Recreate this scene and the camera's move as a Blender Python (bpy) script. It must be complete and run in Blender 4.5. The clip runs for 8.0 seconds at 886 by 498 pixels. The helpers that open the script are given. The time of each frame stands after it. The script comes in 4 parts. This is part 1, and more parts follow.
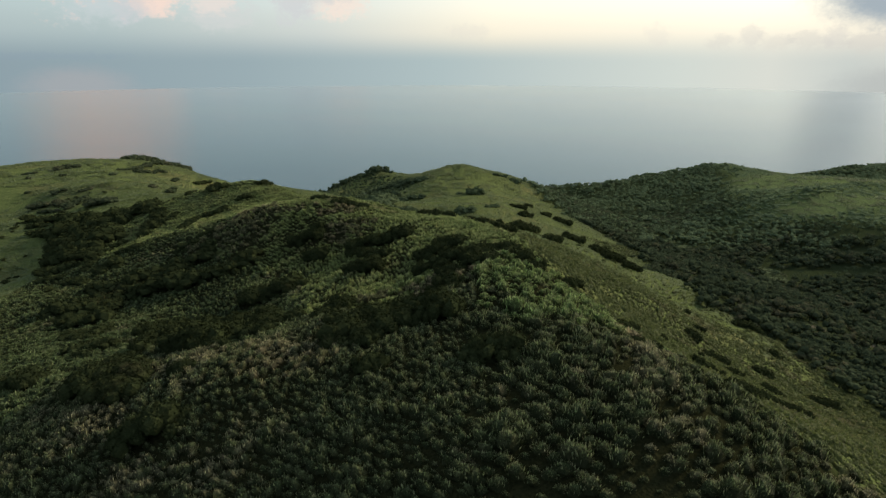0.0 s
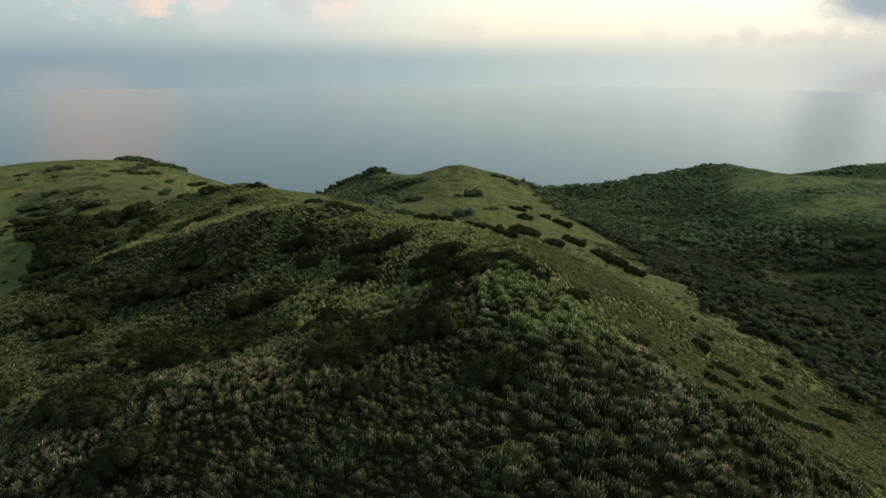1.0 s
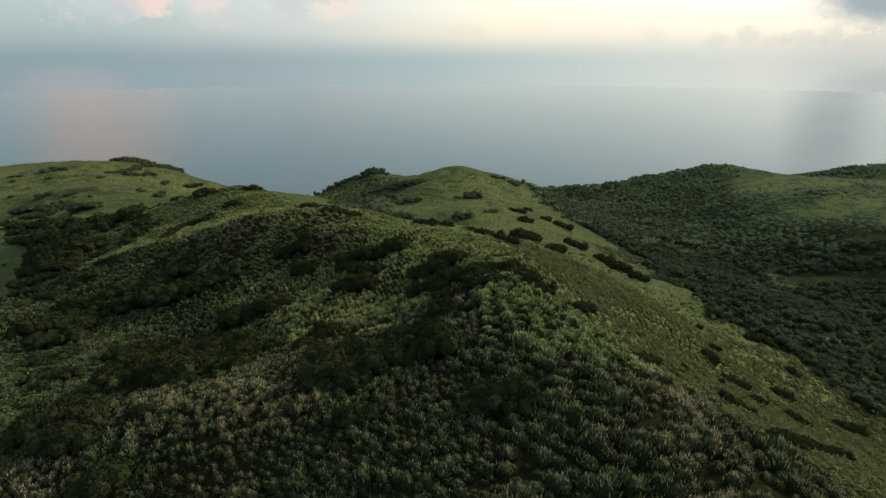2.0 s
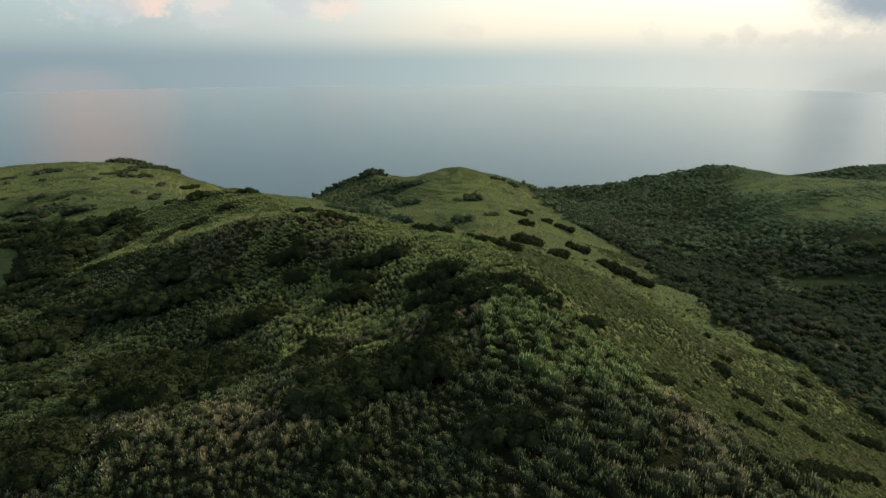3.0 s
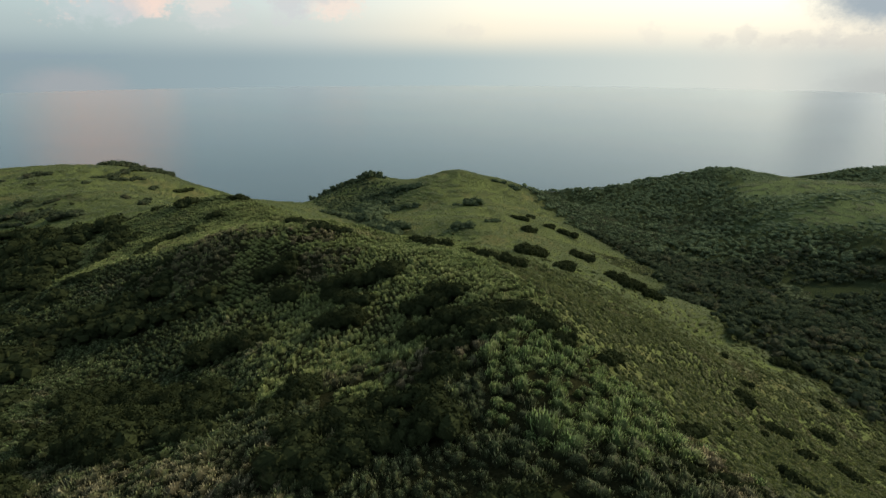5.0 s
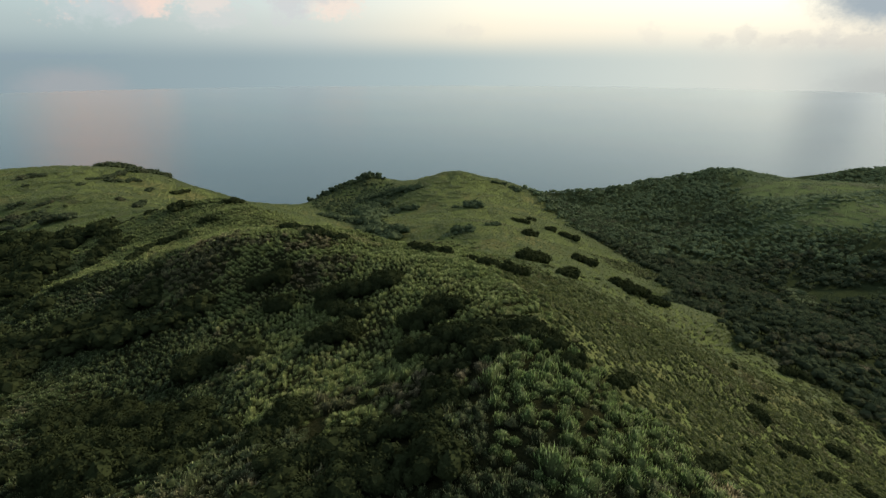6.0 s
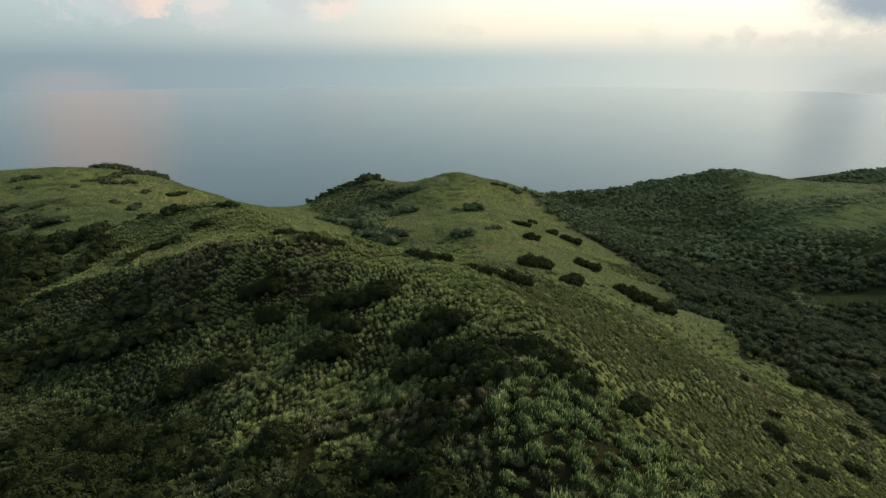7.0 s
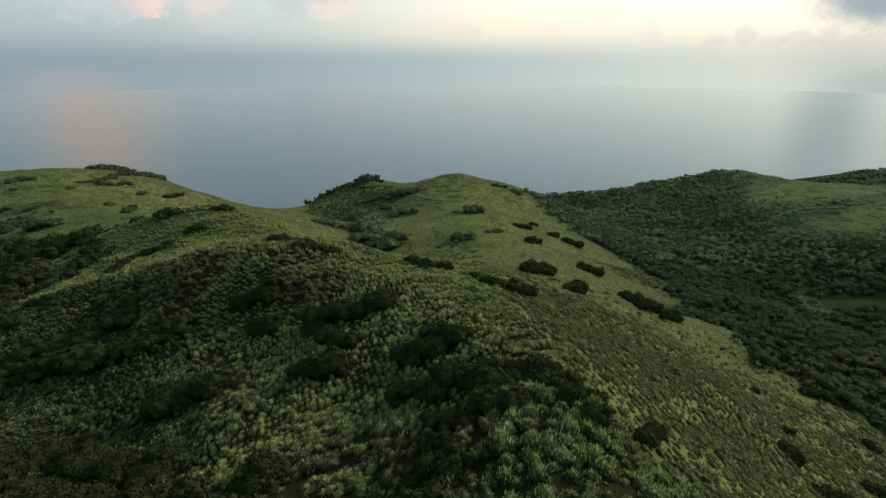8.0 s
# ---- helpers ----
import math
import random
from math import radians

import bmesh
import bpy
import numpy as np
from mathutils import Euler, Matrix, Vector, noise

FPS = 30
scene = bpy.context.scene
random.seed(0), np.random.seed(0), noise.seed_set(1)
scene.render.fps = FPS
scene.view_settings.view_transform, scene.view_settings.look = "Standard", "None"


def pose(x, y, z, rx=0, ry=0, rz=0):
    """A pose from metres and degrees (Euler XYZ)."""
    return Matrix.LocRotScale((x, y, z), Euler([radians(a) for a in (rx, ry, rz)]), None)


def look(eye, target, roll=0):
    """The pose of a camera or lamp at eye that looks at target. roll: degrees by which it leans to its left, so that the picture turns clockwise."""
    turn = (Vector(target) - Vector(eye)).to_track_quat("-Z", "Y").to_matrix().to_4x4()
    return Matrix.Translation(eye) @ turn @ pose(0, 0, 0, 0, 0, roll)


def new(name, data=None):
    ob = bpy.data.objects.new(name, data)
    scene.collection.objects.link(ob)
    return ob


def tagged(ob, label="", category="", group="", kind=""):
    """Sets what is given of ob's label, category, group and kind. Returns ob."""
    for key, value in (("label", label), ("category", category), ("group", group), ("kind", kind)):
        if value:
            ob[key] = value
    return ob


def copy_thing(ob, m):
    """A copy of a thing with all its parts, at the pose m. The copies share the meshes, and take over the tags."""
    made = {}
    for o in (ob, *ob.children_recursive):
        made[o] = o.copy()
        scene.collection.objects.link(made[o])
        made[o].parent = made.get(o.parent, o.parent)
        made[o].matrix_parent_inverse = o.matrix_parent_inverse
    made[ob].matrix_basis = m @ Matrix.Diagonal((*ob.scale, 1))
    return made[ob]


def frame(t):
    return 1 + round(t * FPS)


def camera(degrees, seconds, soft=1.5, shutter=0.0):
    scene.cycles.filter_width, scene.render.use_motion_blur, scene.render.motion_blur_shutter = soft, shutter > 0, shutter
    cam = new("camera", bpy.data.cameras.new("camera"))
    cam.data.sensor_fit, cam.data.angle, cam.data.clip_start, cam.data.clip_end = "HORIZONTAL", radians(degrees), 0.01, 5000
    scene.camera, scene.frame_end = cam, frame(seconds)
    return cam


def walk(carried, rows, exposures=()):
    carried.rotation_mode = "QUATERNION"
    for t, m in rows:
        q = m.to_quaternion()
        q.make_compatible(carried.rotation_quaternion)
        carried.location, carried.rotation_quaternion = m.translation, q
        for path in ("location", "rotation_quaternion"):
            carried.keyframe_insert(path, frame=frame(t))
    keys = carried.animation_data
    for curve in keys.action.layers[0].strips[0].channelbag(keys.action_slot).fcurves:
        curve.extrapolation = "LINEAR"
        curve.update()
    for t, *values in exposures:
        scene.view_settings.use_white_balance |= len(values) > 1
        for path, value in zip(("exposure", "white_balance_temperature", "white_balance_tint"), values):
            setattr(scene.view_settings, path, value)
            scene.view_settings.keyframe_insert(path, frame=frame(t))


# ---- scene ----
# The flight: level and straight, with a slow turn to the right.
cam = camera(74.0, 8.0)
EYE = 245.0
PATH = [
    (0.0, 0.0, 0.0, 0.0, -18.4), (0.5, -0.01, 3.31, -0.128, -18.4), (1.0, -0.03, 6.61, -0.214, -18.41), (1.5, -0.05, 9.9, -0.264, -18.43),
    (3.0, -0.06, 19.78, -0.37, -18.43), (3.5, 0.0, 23.07, -0.373, -18.41), (4.0, 0.07, 26.38, -0.38, -18.4), (4.5, 0.14, 29.68, -0.392, -18.4),
    (6.0, 0.29, 39.61, -0.45, -18.4), (6.5, 0.34, 42.9, -0.459, -18.38), (7.0, 0.37, 46.19, -0.466, -18.37), (7.5, 0.43, 49.48, -0.468, -18.37),
    (8.0, 0.5, 52.77, -0.477, -18.38),
]
walk(cam, [(t, pose(x, y, EYE, 90 + pitch, 0, yaw)) for t, x, y, yaw, pitch in PATH])

# ---- sky and sun ----
SUN_AZIMUTH, SUN_HEIGHT = 60.0, 26.0      # degrees to the right of the flight, and above the horizon


def node(tree, kind, **values):
    """A node with its settings and its inputs by name; an input that is a socket is linked."""
    n = tree.nodes.new("ShaderNode" + kind)
    for key, value in values.items():
        name = key.strip("_").replace("_", " ")
        socket = n.inputs[int(name)] if name.isdigit() else n.inputs[name]
        if isinstance(value, bpy.types.NodeSocket):
            tree.links.new(value, socket)
        else:
            socket.default_value = value
    return n


def maths(tree, op, a, b=0.0, c=0.0, clamp=False):
    m = node(tree, "Math", _0=a, _1=b, _2=c)
    m.operation, m.use_clamp = op, clamp
    return m.outputs[0]


def ramp(tree, value, stops, ease=False):
    r = node(tree, "ValToRGB", Fac=value)
    r.color_ramp.interpolation = "EASE" if ease else "LINEAR"
    while len(r.color_ramp.elements) < len(stops):
        r.color_ramp.elements.new(0.5)
    for e, (at, colour) in zip(r.color_ramp.elements, stops):
        e.position = at
        e.color = (*colour, 1) if len(colour) == 3 else (colour[0],) * 3 + (1,)
    return r.outputs[0]


def blend(tree, fac, a, b, how="MIX"):
    m = node(tree, "Mix")
    m.data_type, m.blend_type = "RGBA", how
    for socket, value in ((m.inputs["Factor"], fac), (m.inputs[6], a), (m.inputs[7], b)):
        if isinstance(value, bpy.types.NodeSocket):
            tree.links.new(value, socket)
        else:
            socket.default_value = value if isinstance(value, (int, float)) else (*value, 1)
    return m.outputs[2]


def spread(tree, value, a, b, smooth=True):
    """0 to 1 as value goes from a to b."""
    m = node(tree, "MapRange", Value=value, From_Min=a, From_Max=b)
    m.interpolation_type = "SMOOTHSTEP" if smooth else "LINEAR"
    return m.outputs[0]


world = bpy.data.worlds.new("evening_sky")
scene.world = world
world.use_nodes = True
wt = world.node_tree
wt.nodes.clear()
way = node(wt, "TexCoord").outputs["Generated"]
parts = node(wt, "SeparateXYZ", Vector=way)
east, north, up = parts.outputs
nishita = node(wt, "TexSky")
nishita.sky_type, nishita.sun_disc = "NISHITA", False
nishita.sun_elevation, nishita.sun_rotation = radians(SUN_HEIGHT), radians(SUN_AZIMUTH)
nishita.altitude, nishita.air_density, nishita.dust_density, nishita.ozone_density = 250, 1.0, 2.0, 1.0

# High thin veil over the clear sky: warm and bright towards the sun, blue-grey away from it.
side = maths(wt, "MULTIPLY_ADD", east, 0.5, 0.5)
low = ramp(wt, side, [(0.0, (0.36, 0.45, 0.49)), (0.26, (0.46, 0.56, 0.57)), (0.40, (0.66, 0.71, 0.68)), (0.54, (1.00, 0.93, 0.76)), (0.72, (1.04, 0.98, 0.82)), (1.0, (0.7, 0.66, 0.6))])
high = ramp(wt, side, [(0.0, (0.26, 0.345, 0.41)), (0.3, (0.38, 0.485, 0.51)), (0.55, (0.54, 0.65, 0.64)), (0.75, (0.68, 0.74, 0.69)), (1.0, (0.5, 0.5, 0.5))])
# Seen below the horizon as far hazy water; the right-hand dip paints a reflection.
far_haze = ramp(wt, side, [(0.0, (0.265, 0.345, 0.41)), (0.2, (0.295, 0.385, 0.43)), (0.35, (0.355, 0.455, 0.49)), (0.5, (0.475, 0.58, 0.59)), (0.68, (0.71, 0.765, 0.71)), (0.735, (0.77, 0.79, 0.72)), (0.775, (0.66, 0.70, 0.66)), (0.8, (0.68, 0.70, 0.65)), (1.0, (0.6, 0.6, 0.58))])
veil = blend(wt, spread(wt, up, 0.055, 0.17), low, high)
veil = blend(wt, spread(wt, up, 0.22, 0.75), veil, (0.30, 0.335, 0.365))
veil = blend(wt, spread(wt, up, 0.036, -0.014), veil, far_haze)
behind = spread(wt, north, 0.35, -0.4)
veil = blend(wt, behind, veil, (0.29, 0.32, 0.35))

# Cloud banks and two painted reflections: soft heaps broken up by noise, at their bearings and heights.
ruffle = node(wt, "TexNoise", Vector=node(wt, "Mapping", Vector=way, Scale=(1, 1, 1.6)).outputs[0], Scale=38.0, Detail=6.0, Roughness=0.6).outputs[0]
wisps = node(wt, "TexNoise", Vector=node(wt, "Mapping", Vector=way, Scale=(1, 1, 1.3)).outputs[0], Scale=130.0, Detail=5.0, Roughness=0.65).outputs[0]
ruffle = maths(wt, "ADD", maths(wt, "SUBTRACT", ruffle, 0.5), maths(wt, "MULTIPLY", maths(wt, "SUBTRACT", wisps, 0.5), 0.7))
# Each bank: bearing (x / y), height (z / y), half width, half height, density, colour, raggedness.
WEST_CLOUDS = [
    (-0.660, -0.004, 0.170, 0.007, 0.22, (0.28, 0.37, 0.46), 1.8),
    (-0.530, 0.078, 0.090, 0.036, 0.60, (0.66, 0.72, 0.74), 1.8),
    (-0.460, 0.090, 0.060, 0.030, 0.75, (0.94, 0.80, 0.74), 1.8),
    (-0.455, 0.080, 0.042, 0.028, 0.85, (1.02, 0.80, 0.69), 1.8),
    (-0.495, 0.070, 0.034, 0.026, 0.60, (0.66, 0.68, 0.70), 1.8),
    (-0.355, 0.058, 0.060, 0.026, 0.65, (0.72, 0.74, 0.73), 1.8),
    (-0.365, 0.074, 0.040, 0.018, 0.55, (0.98, 0.84, 0.76), 1.8),
    (-0.165, 0.080, 0.052, 0.030, 0.80, (1.02, 0.86, 0.75), 1.8),
    (-0.235, 0.075, 0.032, 0.036, 0.85, (0.70, 0.72, 0.73), 1.8),
    (-0.205, 0.090, 0.070, 0.020, 0.70, (0.72, 0.74, 0.74), 1.8),
]
EAST_CLOUDS_AND_REFLECTIONS = [
    (0.448, 0.018, 0.026, 0.013, 0.40, (0.76, 0.74, 0.68), 1.8),
    (0.494, 0.025, 0.020, 0.026, 0.45, (0.76, 0.74, 0.68), 1.8),
    (0.535, 0.018, 0.034, 0.014, 0.40, (0.78, 0.75, 0.68), 1.8),
    (0.590, 0.019, 0.036, 0.017, 0.45, (0.75, 0.73, 0.67), 1.8),
    (0.630, 0.026, 0.024, 0.026, 0.45, (0.74, 0.72, 0.67), 1.8),
    (0.690, 0.020, 0.050, 0.018, 0.50, (0.74, 0.71, 0.65), 1.8),
    (0.345, 0.028, 0.026, 0.018, 0.25, (0.82, 0.79, 0.72), 1.8),
    (0.040, 0.032, 0.040, 0.012, 0.25, (0.78, 0.76, 0.70), 1.8),
    (-0.575, 0.185, 0.130, 0.100, 0.95, (1.10, 0.74, 0.60), 1.8),
    (0.650, 0.155, 0.080, 0.056, 0.80, (0.34, 0.40, 0.44), 0.7),
    (0.720, 0.084, 0.145, 0.050, 1.00, (0.42, 0.49, 0.54), 0.4),
    # These two are no clouds: reflections painted on the haze below the horizon.
    (0.760, -0.052, 0.140, 0.036, 0.55, (0.46, 0.49, 0.49), 0.4),
    (-0.600, -0.050, 0.100, 0.032, 0.50, (0.48, 0.46, 0.47), 0.4),
]
CLOUDS_AND_REFLECTIONS = WEST_CLOUDS + EAST_CLOUDS_AND_REFLECTIONS
ahead_of = maths(wt, "MAXIMUM", north, 0.05)
bearing = maths(wt, "DIVIDE", east, ahead_of)
rise = maths(wt, "DIVIDE", up, ahead_of)
sky, gaps = veil, 1.0
for b, h, half_w, half_h, density, colour, ragged in CLOUDS_AND_REFLECTIONS:
    across = maths(wt, "DIVIDE", maths(wt, "SUBTRACT", bearing, b), half_w)
    over = maths(wt, "DIVIDE", maths(wt, "SUBTRACT", rise, h), half_h)
    reach = maths(wt, "SQRT", maths(wt, "ADD", maths(wt, "MULTIPLY", across, across), maths(wt, "MULTIPLY", over, over)))
    reach = maths(wt, "MULTIPLY_ADD", ruffle, -ragged, reach)
    cover = maths(wt, "MULTIPLY", spread(wt, reach, 1.25, 0.35), density)
    cover = maths(wt, "MULTIPLY", cover, spread(wt, north, 0.0, 0.3))
    sky = blend(wt, cover, sky, colour)
    gaps = maths(wt, "MULTIPLY", gaps, maths(wt, "SUBTRACT", 1.0, cover))
clear = node(wt, "Background", Color=nishita.outputs[0], Strength=maths(wt, "MULTIPLY", maths(wt, "MULTIPLY", spread(wt, up, 0.0, 0.12), 0.05), gaps))
cloudy = node(wt, "Background", Color=sky, Strength=0.92)
both = node(wt, "AddShader", _0=clear.outputs[0], _1=cloudy.outputs[0])
node(wt, "OutputWorld", Surface=both.outputs[0])

sun = new("sun", bpy.data.lights.new("sun", "SUN"))
sun.data.energy, sun.data.angle, sun.data.color = 3.85, radians(14), (1.0, 0.825, 0.605)
toward = Vector((math.sin(radians(SUN_AZIMUTH)), math.cos(radians(SUN_AZIMUTH)), math.tan(radians(SUN_HEIGHT))))
sun.matrix_world = look(toward * 100, (0, 0, 0))
scene.view_settings.exposure = 0.0

# ---- lie of the land: spot heights of the landforms in metres above the sea (x east, y ahead, height) ----
NEAR_RIDGE = [
    (0, 20, 183), (21, 60, 202), (4, 61, 201), (32, 61, 202), (14, 63, 202), (-6, 65, 200),
    (-16, 65, 197), (-32, 69, 195), (12, 71, 203), (-23, 72, 198), (-45, 73, 192), (32, 75, 203),
    (-3, 77, 202), (21, 79, 205), (9, 81, 204), (-12, 81, 201), (-21, 84, 199), (29, 86, 202),
    (-35, 86, 197), (10, 89, 205),
]
MAIN_RIDGE = [
    (-17, 94, 199), (-29, 94, 197), (19, 95, 205), (31, 96, 199), (7, 99, 205), (-6, 102, 200),
    (-14, 102, 198), (-22, 109, 196), (25, 111, 201), (-10, 112, 198), (-36, 114, 190), (15, 115, 205),
    (-34, 125, 188), (-25, 126, 191), (-36, 133, 187), (-7, 133, 195),
]
FAR_RIDGE = [
    (14, 135, 203), (-15, 137, 192), (23, 140, 200), (33, 143, 193), (-1, 144, 197), (7, 145, 201),
    (-22, 146, 191), (-33, 152, 186), (-13, 155, 193), (-35, 168, 183), (15, 173, 195), (-22, 182, 189),
    (-43, 185, 183), (-10, 188, 193), (-32, 194, 189), (-40, 201, 190), (8, 204, 189), (-19, 211, 189),
    (-45, 215, 192),
]
EAST_FLANK = [
    (60, 20, 183), (200, 60, 123), (80, 70, 178), (44, 83, 196), (47, 95, 191), (59, 101, 184),
    (37, 117, 193), (45, 117, 188), (300, 120, 115), (59, 124, 178), (80, 128, 166), (65, 129, 174),
    (70, 136, 170),
]
EAST_FLANK_FAR = [
    (43, 144, 187), (67, 148, 171), (53, 149, 180), (42, 155, 187), (66, 157, 173), (56, 157, 179),
    (98, 160, 152), (72, 168, 169), (125, 175, 140), (35, 178, 185), (129, 190, 139), (49, 193, 178),
    (118, 201, 143), (132, 211, 136), (112, 218, 142), (84, 220, 156), (146, 221, 130), (165, 224, 126),
    (121, 228, 140), (34, 245, 173), (115, 247, 144), (-20, 260, 170), (79, 266, 149), (119, 269, 136),
    (55, 284, 156),
]
WEST_BOWL = [
    (-400, 0, 95), (-60, 20, 170), (-120, 50, 160), (-60, 82, 189), (-51, 98, 191), (-62, 99, 188),
    (-80, 107, 183), (-62, 113, 186), (-47, 121, 186), (-89, 135, 176), (-54, 139, 179), (-78, 144, 174),
    (-103, 147, 171), (-70, 149, 173), (-49, 152, 180), (-60, 161, 177), (-73, 161, 173),
]
WEST_SPUR_FOOT = [
    (-101, 169, 167), (-75, 170, 174), (-51, 174, 179), (-91, 175, 170), (-71, 183, 177), (-62, 190, 180),
    (-146, 192, 163), (-49, 195, 185), (-101, 197, 169), (-122, 199, 167), (-66, 204, 185), (-90, 205, 174),
    (-84, 216, 181), (-66, 217, 189), (-147, 219, 160), (-320, 220, 135), (-56, 222, 191),
]
WEST_SPUR = [
    (-128, 231, 169), (-27, 233, 187), (-119, 243, 172), (-154, 249, 161), (-96, 254, 178), (-134, 263, 168),
    (-111, 272, 175), (-174, 273, 156), (-98, 285, 179), (-212, 285, 139), (-147, 301, 169), (-177, 301, 157),
    (-120, 308, 178), (-98, 311, 179), (-30, 330, 150), (-161, 336, 164),
]
WEST_HILL = [
    (-202, 367, 153), (-239, 386, 149), (-269, 404, 147), (-319, 420, 133), (-269, 446, 153), (-238, 448, 152),
    (-241, 478, 144), (-354, 541, 147), (-160, 560, 82), (-238, 600, 124), (-312, 611, 138), (-391, 680, 129),
    (-318, 716, 111), (-131, 733, 87), (-200, 760, 35),
]
CENTRAL_HILL = [
    (10, 343, 156), (29, 357, 156), (42, 381, 146), (109, 384, 119), (65, 389, 136), (-85, 399, 155),
    (-60, 420, 141), (114, 429, 116), (23, 437, 145), (85, 479, 121), (-40, 480, 118), (98, 527, 107),
    (-8, 587, 123), (20, 639, 130), (-88, 682, 96), (83, 720, 102), (-89, 731, 106), (20, 760, 81),
    (120, 760, 49),
]
EAST_VALLEY = [
    (165, 245, 125), (174, 282, 122), (208, 294, 108), (159, 318, 123), (174, 354, 113), (206, 361, 100),
    (250, 367, 99), (142, 380, 109), (250, 404, 97), (291, 453, 102), (236, 472, 91), (202, 483, 88),
    (335, 484, 112), (281, 535, 97), (315, 535, 107), (360, 570, 115), (325, 581, 106), (255, 589, 82),
    (200, 626, 72), (322, 668, 94), (471, 800, 89),
]
OUTER = [
    (-800, -100, 46), (1000, -100, 26), (100, -80, 125), (0, -60, 155), (-150, -60, 130), (400, -50, 75),
    (550, 300, 115), (-700, 400, 115), (700, 450, 115), (-560, 520, 135), (900, 600, 95), (401, 850, 95),
    (213, 850, 56), (-90, 860, 54), (156, 880, 50), (293, 900, 54), (0, 950, 1), (-600, 1000, -4),
    (-300, 1000, -4), (150, 1010, -14), (300, 1030, -14), (650, 1050, 7), (430, 1060, -14), (570, 1080, -8),
    (772, 1100, 41), (860, 1150, 39), (0, 1250, -6), (1000, 1300, -9),
]
SPOTS = np.array(NEAR_RIDGE + MAIN_RIDGE + FAR_RIDGE + EAST_FLANK + EAST_FLANK_FAR + WEST_BOWL + WEST_SPUR_FOOT + WEST_SPUR + WEST_HILL + CENTRAL_HILL + EAST_VALLEY + OUTER, float)


def surface_through(spots, roundness=10.0, slack=0.2):
    """A smooth hill surface through spot heights, with crests rounded over some metres."""
    xy, z, n = spots[:, :2], spots[:, 2], len(spots)
    gap = np.hypot(*(xy[:, None] - xy[None]).transpose(2, 0, 1))
    a = np.zeros((n + 3, n + 3))
    a[:n, :n] = np.diag(slack * np.hypot(*xy.T) / 200) - np.sqrt(gap**2 + roundness**2)
    a[:n, n:] = np.c_[np.ones(n), xy / 100]
    a[n:, :n] = a[:n, n:].T
    w = np.linalg.solve(a, np.r_[z, 0, 0, 0])

    def surface(x, y):
        out = w[-3] + w[-2] * x / 100 + w[-1] * y / 100
        for (sx, sy), k in zip(xy, w[:-3]):
            out = out - k * np.sqrt((x - sx) ** 2 + (y - sy) ** 2 + roundness**2)
        return out

    return surface


LATTICE = np.random.RandomState(7).rand(256, 256)


def value_noise(x, y):
    xi, yi = np.floor(x).astype(int), np.floor(y).astype(int)
    fx, fy = x - xi, y - yi
    fx, fy = fx * fx * (3 - 2 * fx), fy * fy * (3 - 2 * fy)
    at = lambda i, j: LATTICE[(xi + i) & 255, (yi + j) & 255]
    return (at(0, 0) * (1 - fx) + at(1, 0) * fx) * (1 - fy) + (at(0, 1) * (1 - fx) + at(1, 1) * fx) * fy - 0.5


def rough(x, y, size, octaves=3):
    """Uneven ground, about -0.5 to 0.5, with features of that size in metres."""
    x, y = np.asarray(x, float), np.asarray(y, float)
    total, gain = 0.0, 1.0
    for _ in range(octaves):
        total = total + gain * value_noise(x / size + 31.7, y / size + 11.3)
        size, gain = size * 0.47, gain * 0.5
    return total / 1.5


def step(v, a, b):
    s = np.clip((np.asarray(v, float) - a) / (b - a), 0, 1)
    return s * s * (3 - 2 * s)


_hills = surface_through(SPOTS)
# Spurs and gullies: a bent line in plan, how far it rises or falls, and its half width.
FOLDS = [
    ([(62, 238), (88, 255), (108, 263), (122, 266)], 3.5, 9.0), ([(86, 221), (104, 233), (118, 241), (136, 248)], -5.0, 8.0),
    ([(92, 306), (112, 300), (130, 292)], -5.0, 11.0), ([(84, 374), (108, 387), (128, 392), (146, 394)], 4.0, 14.0),
    ([(-132, 318), (-108, 312), (-92, 301), (-72, 282)], 2.0, 12.0), ([(285, 548), (301, 556), (330, 556), (359, 563), (424, 585), (500, 600)], 6.0, 15.0),
    ([(140, 850), (213, 850), (300, 880)], 6.0, 40.0),
]


def off_line(x, y, line):
    """Distance in plan from a bent line."""
    best = np.full(np.shape(x), 1e9)
    for (ax, ay), (bx, by) in zip(line, line[1:]):
        s = np.clip(((x - ax) * (bx - ax) + (y - ay) * (by - ay)) / ((bx - ax) ** 2 + (by - ay) ** 2), 0, 1)
        best = np.minimum(best, np.hypot(x - ax - s * (bx - ax), y - ay - s * (by - ay)))
    return best


def land(x, y):
    """Height of the bare ground above the sea."""
    x, y = np.asarray(x, float), np.asarray(y, float)
    far = step(np.hypot(x, y), 120, 450)
    h = _hills(x, y) - 0.9
    h = h + rough(x, y, 17.0) * (0.9 + 2.0 * far) + rough(y + 400, x, 60.0) * 5.0 * far
    for line, rise, wide in FOLDS:
        h = h + rise * np.exp(-((off_line(x, y, line) / wide) ** 2))
    edge = np.maximum(step(np.abs(x), 950, 1450), np.maximum(step(y, 1180, 1480), step(-y, 180, 400)))
    return h * (1 - edge) - 30.0 * edge


def slope_of(x, y, d=1.5):
    return (land(x + d, y) - land(x - d, y)) / (2 * d), (land(x, y + d) - land(x, y - d)) / (2 * d)

